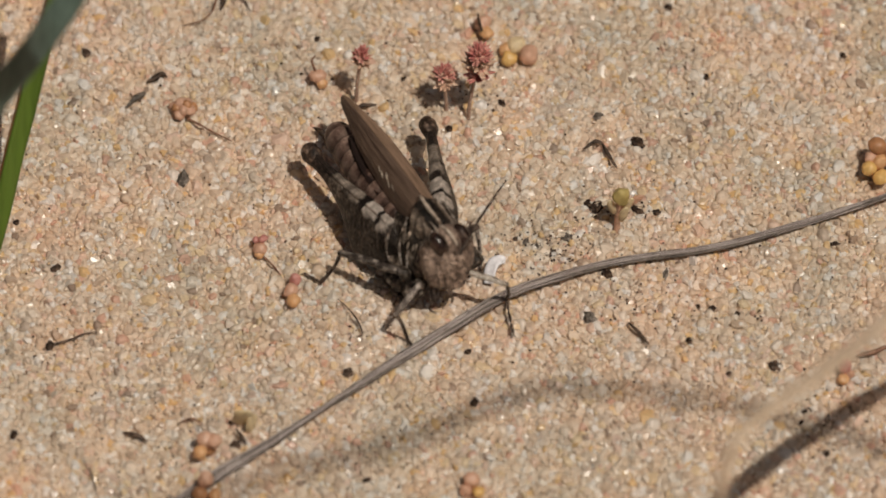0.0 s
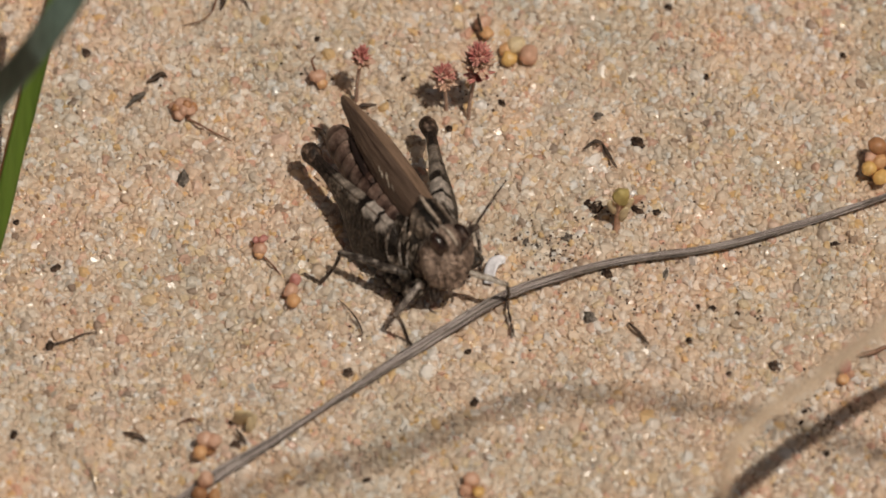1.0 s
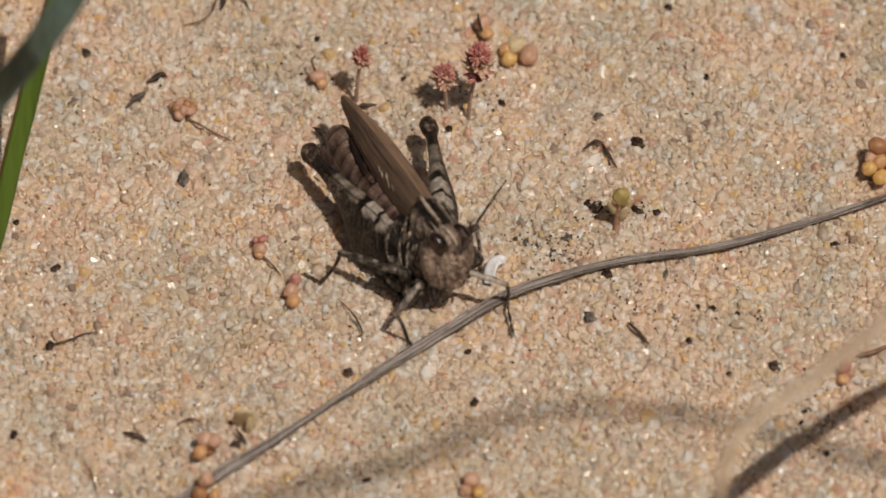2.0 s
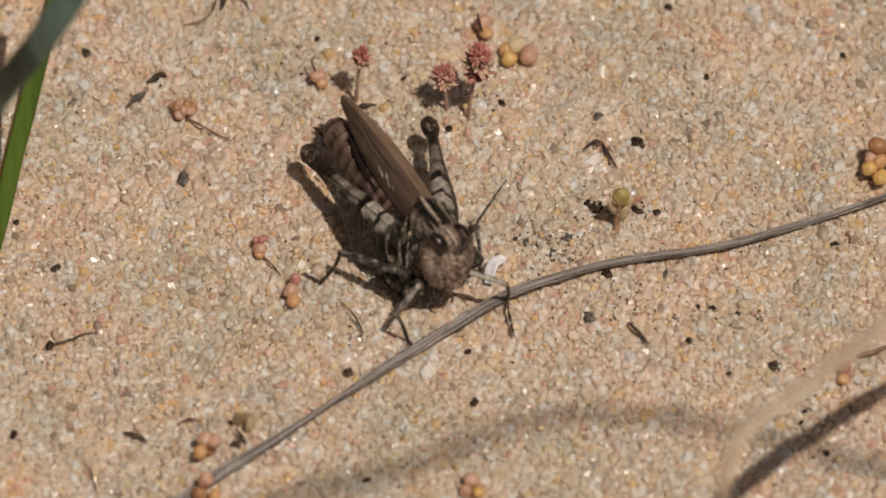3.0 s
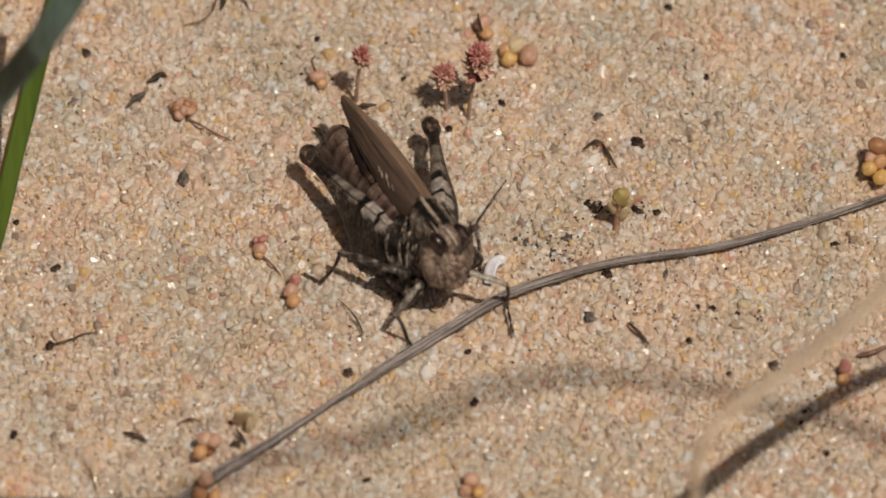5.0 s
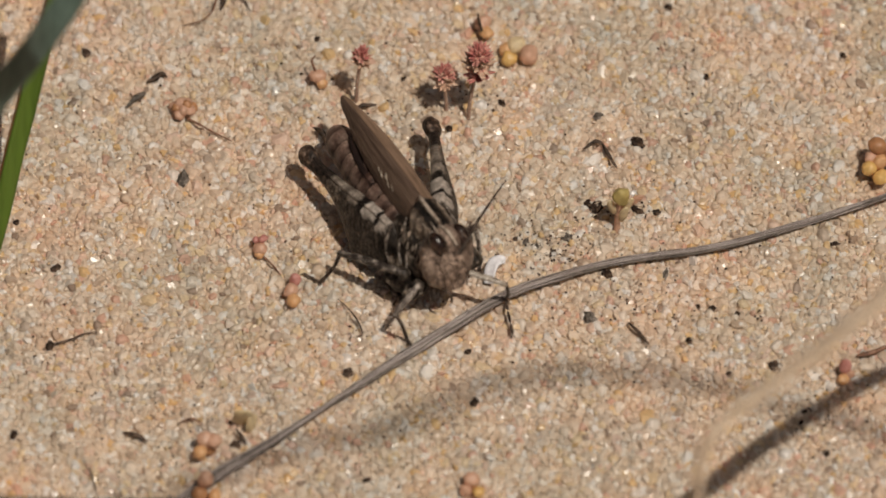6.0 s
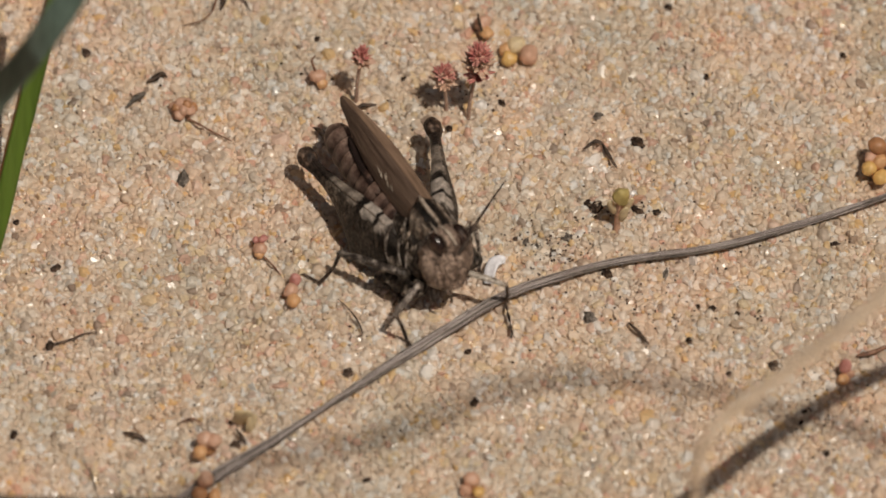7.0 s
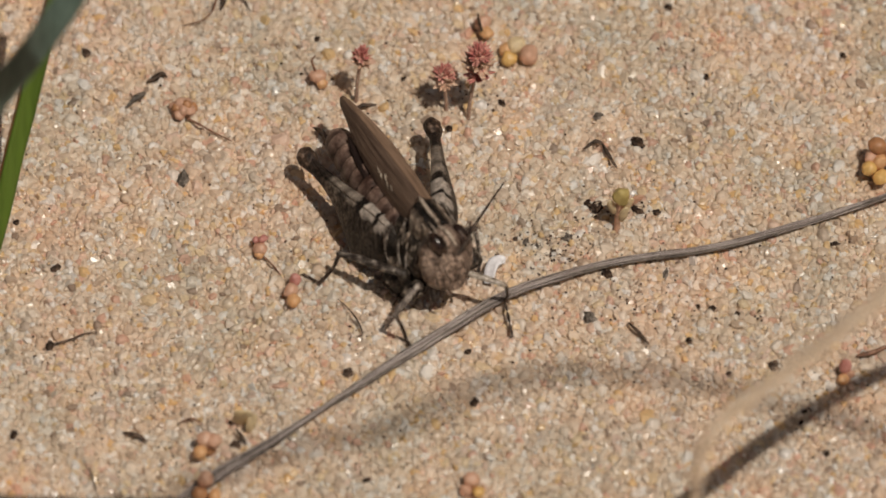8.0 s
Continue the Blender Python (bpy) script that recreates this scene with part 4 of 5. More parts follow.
def shade_blade():
    """The tall dry blade beside the path whose soft shadow sways over the sand."""
    bm = bmesh.new()
    path = [(63.1, -120.8, 310), (68.0, -118.7, 310), (74.7, -115.1, 308), (81.6, -112.5, 306), (88.1, -107.7, 303), (92.4, -104.8, 299), (97.9, -103.2, 294), (105.0, -102.3, 286), (110.1, -102.0, 276), (114.0, -101.3, 264), (126, -104, 240), (142, -110, 180), (152, -114, 90), (155, -116, -1)]
    ribbon(bm, path, [0.5, 0.62, 0.58, 0.54, 0.56, 0.8], 0.2, [(0.2, -0.3, 1)] * len(path))
    return tagged(part("tall_grass_blade", bm, M_STRAW), "tall dry grass blade arching over the sand", "grass blade")


def green_blades():
    bm = bmesh.new()
    path = [(-40.4, -2.4, -1), (-38.9, 0.3, 4), (-37.6, 3.4, 9), (-36.4, 6.0, 13), (-35.3, 8.3, 17), (-34.4, 9.5, 20), (-33.4, 11.6, 23), (-31.6, 15, 28)]
    ribbon(bm, path, [0.75, 0.85, 0.9, 0.9, 0.85, 0.7], 0.3, [(0.35, -0.6, 0.5)] * len(path))
    a = tagged(part("green_grass_blade", bm, M_GREEN), "fresh green upright grass blade growing from sand", "grass blade")
    bm = bmesh.new()
    ribbon(bm, [(x - 0.72, y + 0.05, z + 0.25) for x, y, z in path], [0.2, 0.24, 0.26, 0.26, 0.24, 0.18], 0.25, [(0.35, -0.6, 0.5)] * len(path))
    part("margin", bm, M_MARGIN, a, "reddish brown blade margin")
    bm = bmesh.new()
    path = [(-57, -6, -1), (-47.9, -8.8, 22), (-43.8, -9.5, 28), (-39.6, -11.3, 36), (-36.9, -11.4, 41), (-34.6, -11.0, 45), (-32.9, -10.3, 48), (-31.4, -9.1, 50), (-29.5, -7.4, 53), (-26.5, -4, 57)]
    ups = [(-0.75, -0.6, -0.1)] * 6 + [(0.0, -0.5, 0.9), (0.0, -0.5, 0.9), (0.0, -0.5, 0.9), (0, -0.5, 0.9)]
    ribbon(bm, path, [1.2, 1.4, 1.4, 1.35, 1.3, 1.3, 1.3, 1.0], 0.3, ups)
    b = tagged(part("glaucous_grass_blade", bm, M_GREYGREEN), "grey-green grass blade bending over the sand", "grass blade")
    # unseen high blade, added to throw shade on the lower half of the bent one
    bm = bmesh.new()
    path = [(-82, -70, -1), (-68, -60, 45), (-52, -48.5, 80), (-40, -41, 95), (-32, -36, 100), (-26, -32, 100.5), (-20.5, -28.4, 100), (-19.3, -27.6, 99.8)]
    ribbon(bm, path, [1.4, 1.8, 2.0, 2.0, 1.9, 1.6, 1.2], 0.35, [(0.28, -0.3, 1)] * 8)
    c = tagged(part("glaucous_grass_blade", bm, M_GREYGREEN), "unseen grey-green blade added to shade the bent blade below", "grass blade")
    return a, b, c


def spiky_plant(x, y, height, lean, tiers, seed, mat):
    """A tiny red annual: thin stem and tiers of pointed bracts."""
    rng = random.Random(seed)
    z = relief(x, y)
    root = empty("red_plantlet", at(x, y, z), "tiny dried red spiky plantlet standing in sand", "plant", "red plantlets")
    top = Vector((lean[0], lean[1], height))
    bm = bmesh.new()
    tube(bm, spline([(0, 0, -0.6), (lean[0] * 0.2, lean[1] * 0.2, height * 0.35), (lean[0] * 0.6, lean[1] * 0.6, height * 0.7), tuple(top)], 5), [0.2, 0.17, 0.17, 0.22], 8, wob=0.15)
    part("stem", bm, M_STEM, root, "thin pinkish stem")
    for t, (down, r, count) in enumerate(tiers):
        c = top + Vector((0, 0, -down))
        bm = bmesh.new()
        blob(bm, c, (r * 0.5, r * 0.5, r * 0.45), 2, 0.2, seed=seed)
        for k in range(int(count * 1.5)):
            a = rng.uniform(0, 6.283)
            el = rng.uniform(-0.35, 1.35)
            d = Vector((math.cos(a) * math.cos(el), math.sin(a) * math.cos(el), math.sin(el)))
            q = r * rng.uniform(0.72, 1.02)
            spike(bm, c + d * r * 0.25, c + d * q * 1.08 + Vector((0, 0, 0.3 * r)), r * 0.15, 6, 1.2)
        part("flower_head", bm, mat if t % 2 == 0 else M_BRACT_BROWN, root)
    return root


def leaf_cluster(x, y, lumps, label, tail=None):
    """Swollen succulent leaves, each a part: (dx, dy, z, rx, ry, rz, material)."""
    z = relief(x, y)
    root = empty("succulent_sprig", at(x, y, z), label, "plant", "succulent sprigs")
    for k, (dx, dy, dz, rx, ry, rz, mat) in enumerate(lumps):
        bm = bmesh.new()
        blob(bm, (0, 0, 0), (rx * 0.94, ry * 0.94, rz * 0.94), 3, 0.22, seed=k + x, freq=1.1)
        part("fleshy_leaf", bm, mat, root, m=at(dx, dy, dz, 12 * math.sin(k * 2.1 + x), 10 * math.cos(k + y), 40 * k))
    if tail:
        bm = bmesh.new()
        tube(bm, spline([(a - x, b - y, c) for a, b, c in tail], 6), [0.14, 0.1, 0.09, 0.05], 6, wob=0.3)
        part("rootlet", bm, M_ROOT, root, "thin reddish rootlet")
    return root


def twig(pts, radii, mat, label, name="twig", flat=1.0):
    bm = bmesh.new()
    x, y = pts[0][0], pts[0][1]
    z = relief(x, y)
    radii = [q * 0.62 for q in (radii[0] * 0.4, *radii, radii[-1] * 0.4)]
    tube(bm, spline([(a - x, b - y, c) for a, b, c in pts], 8), radii, 9, flat, wob=0.42)
    return tagged(place(part(name, bm, mat), at(x, y, z)), label, "twig")


def crumb(x, y, r, seed, mat=None, label="small black crumb of plant litter on sand"):
    bm = bmesh.new()
    blob(bm, (0, 0, 0), [q * 0.85 for q in r], 3, 0.6, (0, 0, seed * 47 % 180), 2.1, seed)
    return tagged(place(part("litter_crumb", bm, mat or M_CHAR, smooth=False), at(x, y, relief(x, y) + r[2] * 0.15)), label, "litter", "litter crumbs")


def plants():
    spiky_plant(-7.73, 16.14, 6.4, (0.5, 0.4), [(0.0, 1.0, 34), (0.75, 1.15, 22)], 1, M_BRACT)
    spiky_plant(0.3, 15.09, 4.6, (-0.2, 0.3), [(-0.2, 1.2, 34), (0.6, 1.5, 34)], 2, M_BRACT)
    spiky_plant(2.21, 14.22, 7.6, (1.0, 0.6), [(-0.7, 1.35, 44), (0.6, 1.65, 44), (1.7, 1.6, 36)], 3, M_BRACT)
    leaf_cluster(5.45, 20.62, [(0.4, -0.4, 0.75, 0.78, 0.75, 0.75, M_YELLOW), (1.0, 1.0, 0.85, 0.95, 0.85, 0.8, M_STRAWLEAF), (2.2, -0.2, 1.1, 1.0, 0.9, 0.95, M_SALMON), (0.2, 0.7, 0.7, 0.7, 0.7, 0.6, M_ORANGE)], "yellow and salmon fleshy leaves clustered on sand")
    leaf_cluster(3.88, 22.88, [(0, 0, 0.9, 0.7, 0.65, 0.6, M_ORANGE), (-0.3, 1.0, 1.1, 0.9, 0.7, 0.7, M_SALMON)], "pinkish fleshy leaves behind a red plantlet")
    leaf_cluster(-11.12, 18.15, [(0, 0, 1.1, 0.85, 0.7, 0.7, M_SALMON), (0.35, -0.5, 0.7, 0.55, 0.5, 0.55, M_ORANGE), (-0.4, 0.2, 0.7, 0.5, 0.4, 0.5, M_SALMON)], "small salmon fleshy sprig on sand", [(-11.35, 18.37, 1.6), (-11.65, 18.86, 2.4), (-11.36, 19.06, 3.0)])
    leaf_cluster(-23.03, 14.7, [(0.9 * math.cos(k * 2.4) * (0.35 + 0.07 * k), 0.9 * math.sin(k * 2.4) * (0.35 + 0.07 * k) + 0.1, 1.25 - 0.09 * k, 0.5 + 0.05 * (k % 3), 0.48 + 0.05 * (k % 2), 0.5, M_SALMON if k % 4 else M_AMBER) for k in range(10)], "salmon lumpy succulent sprig with a rootlet on sand",
                 [(-22.68, 13.94, 0.4), (-21.43, 13.07, 0.5), (-20.26, 12.39, 0.35), (-18.71, 11.52, 0.3)])
    leaf_cluster(-16.09, -0.3, [(0, -0.1, 0.8, 0.68, 0.62, 0.6, M_SALMON), (0.25, 0.65, 1.2, 0.55, 0.36, 0.4, M_PINK), (-0.4, 0.6, 1.1, 0.36, 0.34, 0.34, M_PINK), (-0.05, -0.5, 0.55, 0.5, 0.5, 0.45, M_ORANGE)], "pink and salmon fleshy sprig on sand", [(-15.91, -0.9, 0.4), (-15.03, -1.9, 0.5), (-14.24, -2.91, 0.3)])
    leaf_cluster(-13.17, -5.13, [(0.2, 0.9, 1.2, 0.55, 0.5, 0.8, M_PINK), (-0.2, 0.0, 0.9, 0.75, 0.65, 0.65, M_SALMON), (0.05, -0.9, 0.7, 0.72, 0.68, 0.65, M_ORANGE)], "three stacked pink and orange fleshy leaves")
    leaf_cluster(38.1, 8.0, [(-0.5, -0.4, 1.8, 0.72, 0.7, 0.65, M_YELLOW), (0.5, 0.2, 1.9, 0.8, 0.7, 0.7, M_ORANGE), (0.6, -1.1, 1.4, 0.8, 0.75, 0.7, M_YELLOW), (0.25, 1.4, 2.7, 0.9, 0.85, 0.95, M_AMBER), (-0.3, 0.7, 1.9, 0.6, 0.6, 0.6, M_SALMON), (1.5, 0.6, 2.0, 0.85, 0.85, 0.85, M_AMBER), (0.1, 0.3, 0.7, 0.9, 0.8, 0.8, M_AMBER)], "yellow and amber berry-like leaf cluster on sand")
    leaf_cluster(-20.42, -21.85, [(-0.3, 0.5, 1.7, 0.8, 0.75, 0.8, M_SALMON), (0.5, 0.35, 1.7, 0.78, 0.72, 0.78, M_SALMON), (-0.7, -0.6, 1.3, 0.7, 0.65, 0.65, M_ORANGE), (0.0, 0.4, 0.5, 0.8, 0.7, 0.7, M_AMBER)], "salmon and orange berry-like leaves beside the stalk")
    leaf_cluster(-20.6, -25.9, [(0.0, 0.3, 1.7, 0.75, 0.7, 0.85, M_SALMON), (-0.5, -0.9, 1.25, 0.7, 0.7, 0.7, M_AMBER), (0.8, -0.9, 0.9, 0.7, 0.6, 0.6, M_ORANGE)], "orange berry-like leaves at the end of the stalk")
    leaf_cluster(2.47, -25.16, [(0.0, 0.2, 0.9, 0.8, 0.75, 0.75, M_SALMON), (0.6, -0.9, 0.6, 0.6, 0.6, 0.5, M_YELLOW), (-0.5, -0.7, 0.6, 0.6, 0.6, 0.55, M_SALMON)], "salmon fleshy sprig on sand")
    leaf_cluster(35.06, -13.62, [(0.1, 0.3, 1.2, 0.62, 0.55, 0.95, M_PINK), (-0.1, -0.6, 0.55, 0.6, 0.55, 0.5, M_ORANGE), (0.5, -0.1, 0.7, 0.4, 0.4, 0.5, M_SALMON)], "pink bud with an orange leaf on sand")
    # green sprout
    x, y = 15.3, 2.3
    root = empty("green_sprout", at(x, y, relief(x, y)), "olive green bud on a tan sprout in sand", "plant")
    bm = bmesh.new()
    tube(bm, spline([(0, -0.2, -0.5), (0.05, 0, 0.8), (0.15, 0.1, 2.2), (0.3, 0.2, 3.8)], 5), [0.34, 0.3, 0.32, 0.4], 10, wob=0.2)
    part("stem", bm, M_SALMON, root, "tan fleshy stem")
    bm = bmesh.new()
    blob(bm, (0.4, 0.3, 4.2), (0.8, 0.7, 1.05), 3, 0.25, freq=1.5)
    part("bud", bm, M_OLIVE, root, "olive green bud")
    for dx, dy, dz, turn, mat in ((0.95, 0.1, 3.2, 20, M_STRAWLEAF), (-0.35, 0.1, 2.8, -18, M_STRAWLEAF), (0.6, -0.2, 2.2, 14, M_STRAWLEAF), (1.5, 0.3, 3.6, 48, M_SALMON)):
        bm = bmesh.new()
        blob(bm, (0, 0, 0), (0.42, 0.25, 1.15), 2, 0.2)
        part("leaf", bm, mat, root, m=at(dx, dy, dz, 0, turn, 0))
    # white petal beside the insect
    bm = bmesh.new()
    ribbon(bm, [(-0.65, -1.35, 0.3), (-0.5, -0.4, 0.8), (-0.15, 0.35, 1.1), (0.45, 0.65, 1.1), (0.8, 0.65, 0.9)], [0.42, 0.58, 0.58, 0.45, 0.25], 0.16, [(-0.4, -0.3, 1)] * 5)
    tagged(place(part("white_petal", bm, M_WHITE), at(4.65, -2.65, relief(4.65, -2.65) + 0.2)), "curled white petal lying on sand", "petal")


def litter():
    spots = [(17.22, 11.52, 0.55, 0.75), (0.55, 12.97, 0.36, 0.36), (-11.25, 22.79, 0.3, 0.35), (20.07, 26.35, 0.4, 0.4), (2.75, -16.21, 0.5, 0.4), (-31.77, 21.28, 0.55, 0.45),
             (14.33, -2.7, 0.6, 0.5), (13.73, 14.32, 0.5, 0.45), (12.9, -7.36, 0.6, 0.7), (24.99, -13.41, 0.28, 0.3), (29.03, -12.48, 0.7, 0.5), (31.75, -17.25, 0.5, 0.3), (31.29, -18.51, 0.35, 0.3),
             (33.37, -21.87, 0.45, 0.4), (-37.39, -19.87, 0.35, 0.6), (-34.05, -2.1, 0.6, 0.35), (-22.94, 7.71, 0.85, 0.6), (2.18, -10.94, 0.25, 0.4), (-6.6, -24.52, 0.4, 0.3),
             (-8.33, -13.31, 0.5, 0.5), (22.35, -6.24, 0.3, 0.25), (23.67, -6.45, 0.35, 0.35), (21.55, -9.91, 0.35, 0.4), (13.51, 4.47, 0.75, 0.55), (12.81, 4.86, 0.4, 0.4), (17.09, 4.07, 0.8, 0.35), (18.78, 3.88, 0.5, 0.3),
             (7.28, 0.9, 0.42, 0.25), (8.28, 0.4, 0.3, 0.22), (6.38, 1.2, 0.25, 0.25), (10.97, 1.29, 0.5, 0.4), (9.69, -0.2, 0.25, 0.2), (5.19, 15.66, 0.5, 0.4), (-34.41, -10.32, 0.45, 0.55), (-37.61, 2.99, 0.4, 0.3), (23.4, 18.53, 0.3, 0.3),
             (35.58, 20.9, 0.4, 0.3), (-14.4, 20.05, 0.25, 0.2), (-3.51, 18.53, 0.3, 0.2), (19.55, -2.7, 0.7, 0.25), (-18.06, -21.03, 0.5, 0.6), (34.53, 0.6, 0.5, 0.25), (25.8, -7.05, 0.3, 0.3)]
    brown = {5: M_TWIG, 9: M_TWIG, 10: M_TWIG, 15: M_TWIG, 16: M_GREYBIT, 7: M_GREYBIT, 8: M_GREYBIT, 19: M_TWIG, 27: M_GREYBIT, 28: M_GREYBIT, 29: M_TWIG, 31: M_GREYBIT, 30: M_GREYBIT, 39: M_GREYBIT, 40: M_TWIG}
    for k, (x, y, a, b) in enumerate(spots):
        mat = brown.get(k, M_CHAR)
        label = {M_TWIG: "small dark brown crumb of plant litter on sand", M_GREYBIT: "small grey crumb of plant litter on sand"}.get(mat, "small black crumb of plant litter on sand")
        crumb(x, y, (a, b, min(a, b) * 0.8), k + 1.0, mat, label)
    twig([(12.4, 10.5, 0.3), (12.9, 10.85, 0.45), (13.4, 11.15, 0.6), (14.05, 11.0, 0.55), (14.3, 10.4, 0.65), (14.75, 9.6, 0.5), (15.0, 8.95, 0.55), (15.4, 8.45, 0.3)], [0.24, 0.2, 0.28, 0.16, 0.3, 0.26, 0.2], M_TWIG, "curved dark brown twig lying on sand")
    twig([(16.27, -8.28, 0.5), (17.1, -9.3, 0.5), (18.03, -10.53, 0.4)], [0.24, 0.28, 0.24], M_TWIG, "short straight brown twig lying on sand")
    twig([(-26.28, 17.77, 0.5), (-25.59, 18.06, 0.6), (-24.99, 18.54, 0.6), (-24.5, 18.34, 0.4)], [0.35, 0.5, 0.35, 0.3], M_TWIG, "dark curled husk lying on sand", "husk")
    twig([(-28.13, 15.09, 0.3), (-27.33, 15.86, 0.5), (-26.42, 16.53, 0.5)], [0.25, 0.45, 0.5], M_GREYBIT, "grey dart-shaped husk lying on sand", "husk")
    twig([(-27.9, -19.65, 0.4), (-26.8, -20.0, 0.55), (-25.7, -20.6, 0.4)], [0.28, 0.42, 0.28], M_TWIG, "brown shiny seed husk lying on sand", "seed_husk")
    twig([(-8.92, 15.18, 0.4), (-7.84, 15.09, 0.6), (-6.86, 15.38, 0.6), (-5.88, 15.57, 0.4)], [0.15, 0.2, 0.4, 0.25], M_TWIG, "dark twig lying at a plantlet's foot")
    twig([(-11.45, 12.9, 0.6), (-10.7, 12.1, 0.9), (-9.85, 10.95, 0.6)], [0.3, 0.48, 0.42], M_TWIG, "short dark twig lying on sand")
    twig([(-34.65, -10.63, 0.4), (-32.6, -9.92, 0.5), (-31.36, -9.3, 0.5), (-29.92, -9, 0.3)], [0.2, 0.15, 0.12, 0.1], M_TWIG, "thin dark twig lying on sand")
    twig([(-9.26, -5.63, 0.3), (-8.27, -6.96, 0.6), (-7.48, -8.29, 0.7), (-7.08, -9.41, 0.3), (-7.69, -9.71, 0.3)], [0.09, 0.11, 0.13, 0.12, 0.08], M_TWIG, "thin bent brown twig lying on sand")
    twig([(-23.24, 24.1, 0.3), (-21.51, 24.4, 0.7), (-20.52, 25.34, 1.0), (-20.2, 26.65, 1.2)], [0.1, 0.1, 0.14, 0.18], M_ROOT, "thin wiry reddish root on sand", "wiry_root")
    twig([(-19.82, 25.7, 0.4), (-19.44, 26.28, 1.2), (-19.51, 27.59, 1.5), (-20.23, 28.4, 0.6)], [0.2, 0.3, 0.3, 0.25], M_TWIG, "dark curled root lying on sand", "curled_root")
    twig([(-18.31, 27.94, 0.4), (-17.76, 26.82, 0.6), (-17.2, 25.7, 0.3)], [0.1, 0.15, 0.1], M_TWIG, "thin dark twig lying on sand")
    twig([(36.12, -11.66, 0.5), (37.54, -11.35, 0.6), (39.51, -10.33, 0.5)], [0.3, 0.35, 0.3], M_ROOT, "tan brown twig lying on sand")
    twig([(3.11, 23.79, 2.6), (3.21, 23.29, 1.9), (3.5, 22.81, 1.0), (3.3, 22.32, 0.2)], [0.25, 0.2, 0.2, 0.15], M_TWIG, "dark bent twig behind a red plantlet")
    twig([(-18.05, -19.78, 0.8), (-17.56, -20.52, 0.8), (-17.04, -21.14, 0.4)], [0.2, 0.25, 0.2], M_TWIG, "dark red twig lying beside the stalk")
    leaf_cluster(-17.4, -19.0, [(0, 0, 1.5, 1.0, 0.3, 1.7, M_STRAWLEAF), (0.7, -0.3, 1.0, 0.7, 0.28, 1.2, M_STRAWLEAF)], "yellowish dry leaf standing in sand")
    twig([(-23.13, -18.62, 0.3), (-21.91, -18.42, 0.7), (-20.88, -18.83, 0.4)], [0.12, 0.2, 0.15], M_ROOT, "thin brown fibre lying on sand")
    twig([(-31.2, -22.45, 0.1), (-30.5, -24.2, 0.25), (-30.0, -26.3, 0.1)], [0.06, 0.11, 0.08], M_GREYBIT, "grey fibre half buried in sand")


ground_sheet()
sand_grains()
dark_specks()
hopper, abdomen, leg_right, leg_left = grasshopper()
stalk()
bent_straw = straw()
near_straw = low_straw()
high_blade = shade_blade()
green_blades()
plants()
litter()


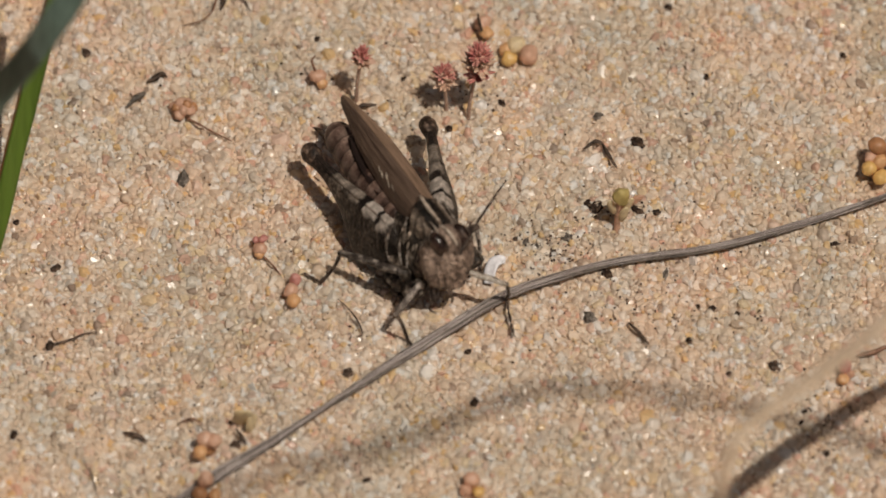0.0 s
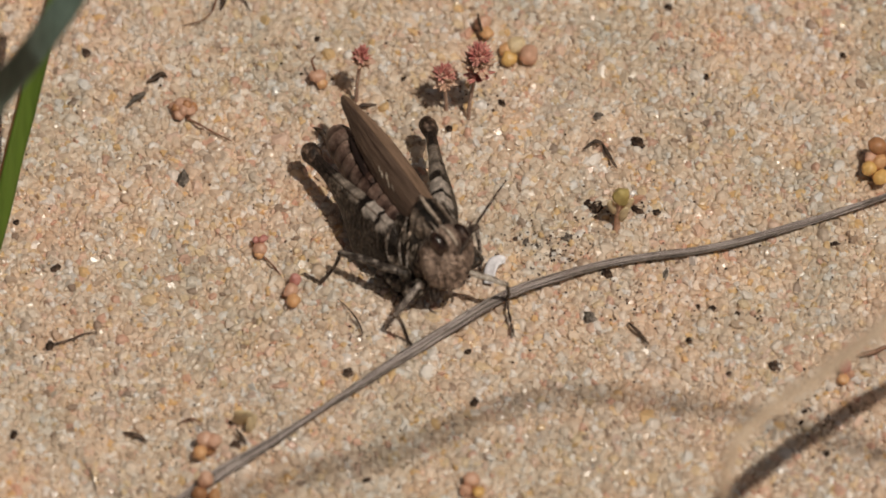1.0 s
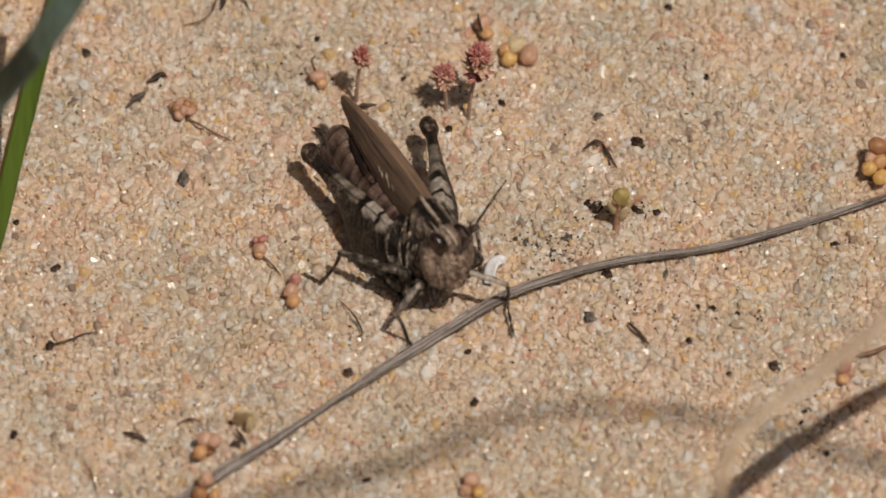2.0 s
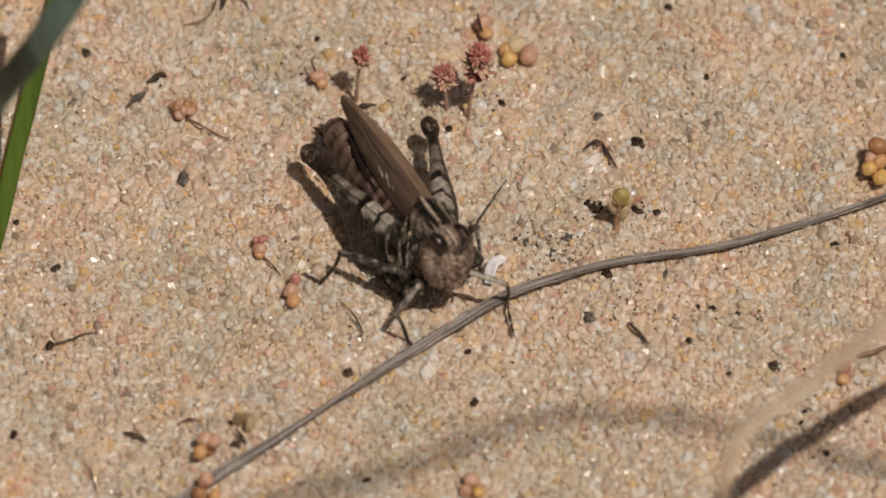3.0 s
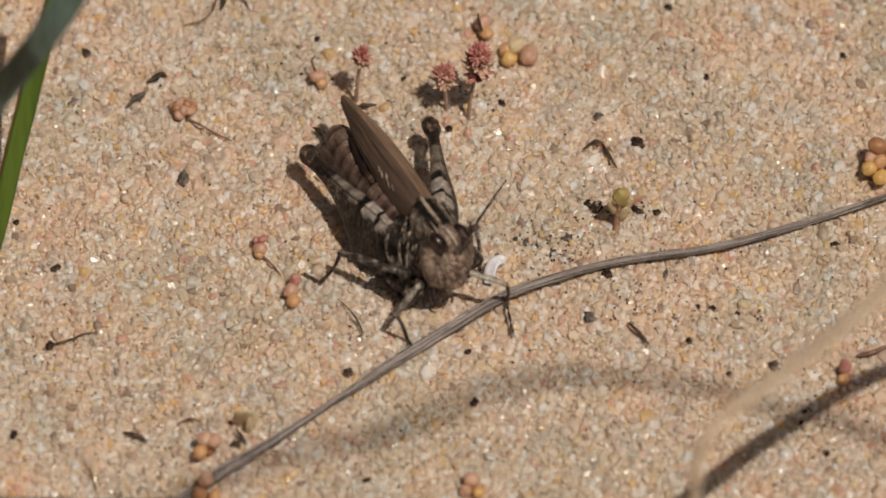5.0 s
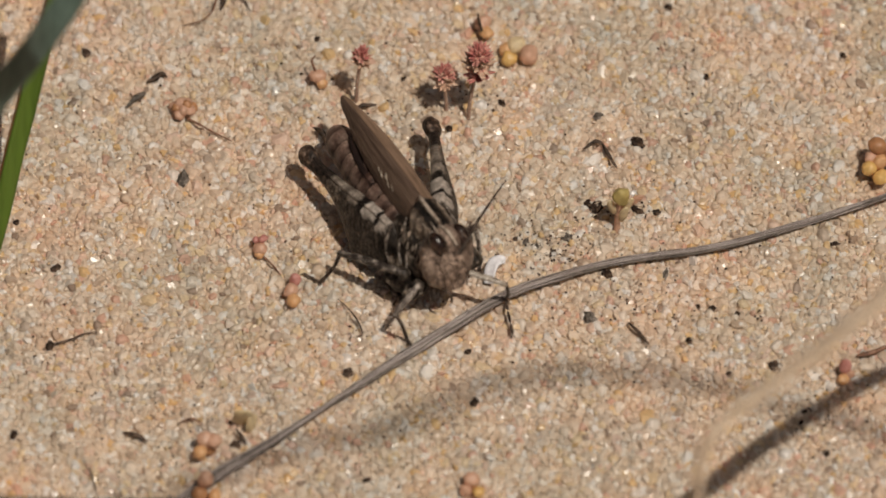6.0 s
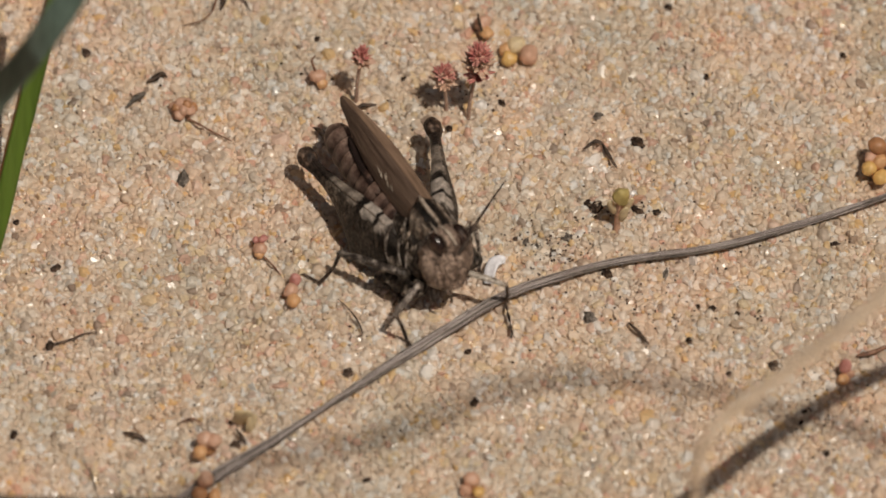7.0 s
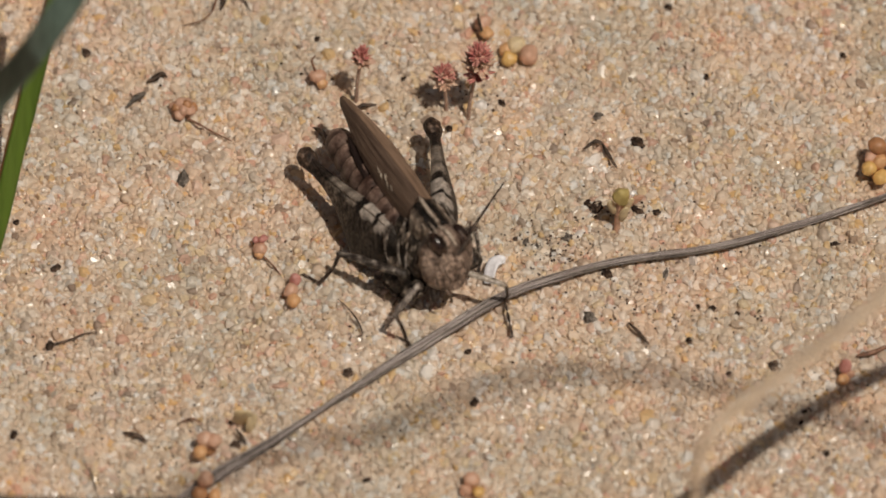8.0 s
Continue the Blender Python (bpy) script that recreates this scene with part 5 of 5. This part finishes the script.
def motions():
    # breathing abdomen: it draws in along its own length, in millimetres
    breaths = [(0.0, 0.5), (0.3, 0.5), (0.5, 0.8), (1.0, 0.87), (1.5, 1.05), (1.7, 1.05), (2.3, 0.5), (2.8, -0.05), (3.0, 0.0), (3.3, 0.12), (3.5, 0.18), (3.8, 0.06), (4.0, 0.0), (4.3, 0.25), (4.5, 0.68),
               (4.7, 0.8), (5.3, 0.92), (5.8, 1.0), (6.0, 0.88), (6.2, 0.75), (6.5, 1.0), (6.7, 1.05), (7.0, 0.62), (7.2, 0.75), (7.5, 1.0), (8.0, 1.22)]
    walk(abdomen, [(t, at(-2.3 + 0.97 * d, -0.85 - 0.27 * d, 2.35, 0, 2.6, -0.9)) for t, d in breaths])
    # hind thighs sink outwards
    sink = [(0.0, 0.0), (1.5, 0.0), (2.8, 0.28), (3.6, 0.3), (4.5, 0.4), (5.8, 0.68), (6.3, 0.75), (6.6, 0.85), (7.0, 1.0), (8.0, 1.0)]
    walk(leg_right, [(t, aim(HIP_R, KNEE_R + Vector((0.12, -0.35, -0.25)) * k, (0, 0.55, 1))) for t, k in sink])
    walk(leg_left, [(t, aim(HIP_L, KNEE_L + Vector((0.2, 0.45, -0.15)) * k, (0, -0.55, 1))) for t, k in sink])
    walk(hopper, [(0.0, HOPPER), (4.0, HOPPER), (6.5, at(-1.46, -2.37, 2.92, 0, -7, -60)), (8.0, at(-1.5, -2.4, 2.9, 0, -7, -60))])
    # wind on the straws
    nudge = [(0.0, 0.0), (0.3, 0.1), (0.5, -0.12), (0.8, -0.1), (1.1, 0.0), (1.4, 0.12), (1.7, 0.05), (2.8, 0.0), (3.1, -0.05), (3.4, 0.05), (3.8, 0.15), (4.0, 0.35), (4.2, 0.8), (4.4, 0.95), (4.7, 1.05),
             (5.8, 0.95), (6.1, 0.9), (6.4, 1.0), (6.8, 0.95), (7.2, 1.05), (7.6, 1.0), (8.0, 1.0)]
    walk(bent_straw, [(t, at(-2.1 * k, 0.75 * k, 0)) for t, k in nudge])
    walk(near_straw, [(t, at(0, 0.4 + k, 0)) for t, k in ((0.0, 0.0), (1.5, 0.15), (2.8, 0.0), (3.2, 0.35), (3.5, 0.7), (4.0, 0.9), (4.7, 0.7), (5.8, 0.8), (6.5, 0.75), (7.0, 0.9), (7.5, 0.75), (8.0, 0.9))])
    sway = [(0.0, 0.0), (0.3, 0.6), (0.5, 1.0), (0.8, -0.6), (1.0, -0.8), (1.5, -1.6), (2.2, -2.2), (2.8, -2.7), (3.0, -2.7), (3.2, -0.4), (3.4, 1.9), (3.6, 2.3), (3.8, 1.9), (4.0, 3.4), (4.2, 3.9), (4.4, 3.2),
            (4.6, 0.9), (5.2, 1.6), (5.8, 2.3), (6.0, 1.7), (6.4, 1.6), (6.8, 2.0), (7.2, 0.1), (7.6, 1.6), (8.0, 1.7)]
    walk(high_blade, [(t, at(-0.3 * d, d, 0)) for t, d in sway])


motions()
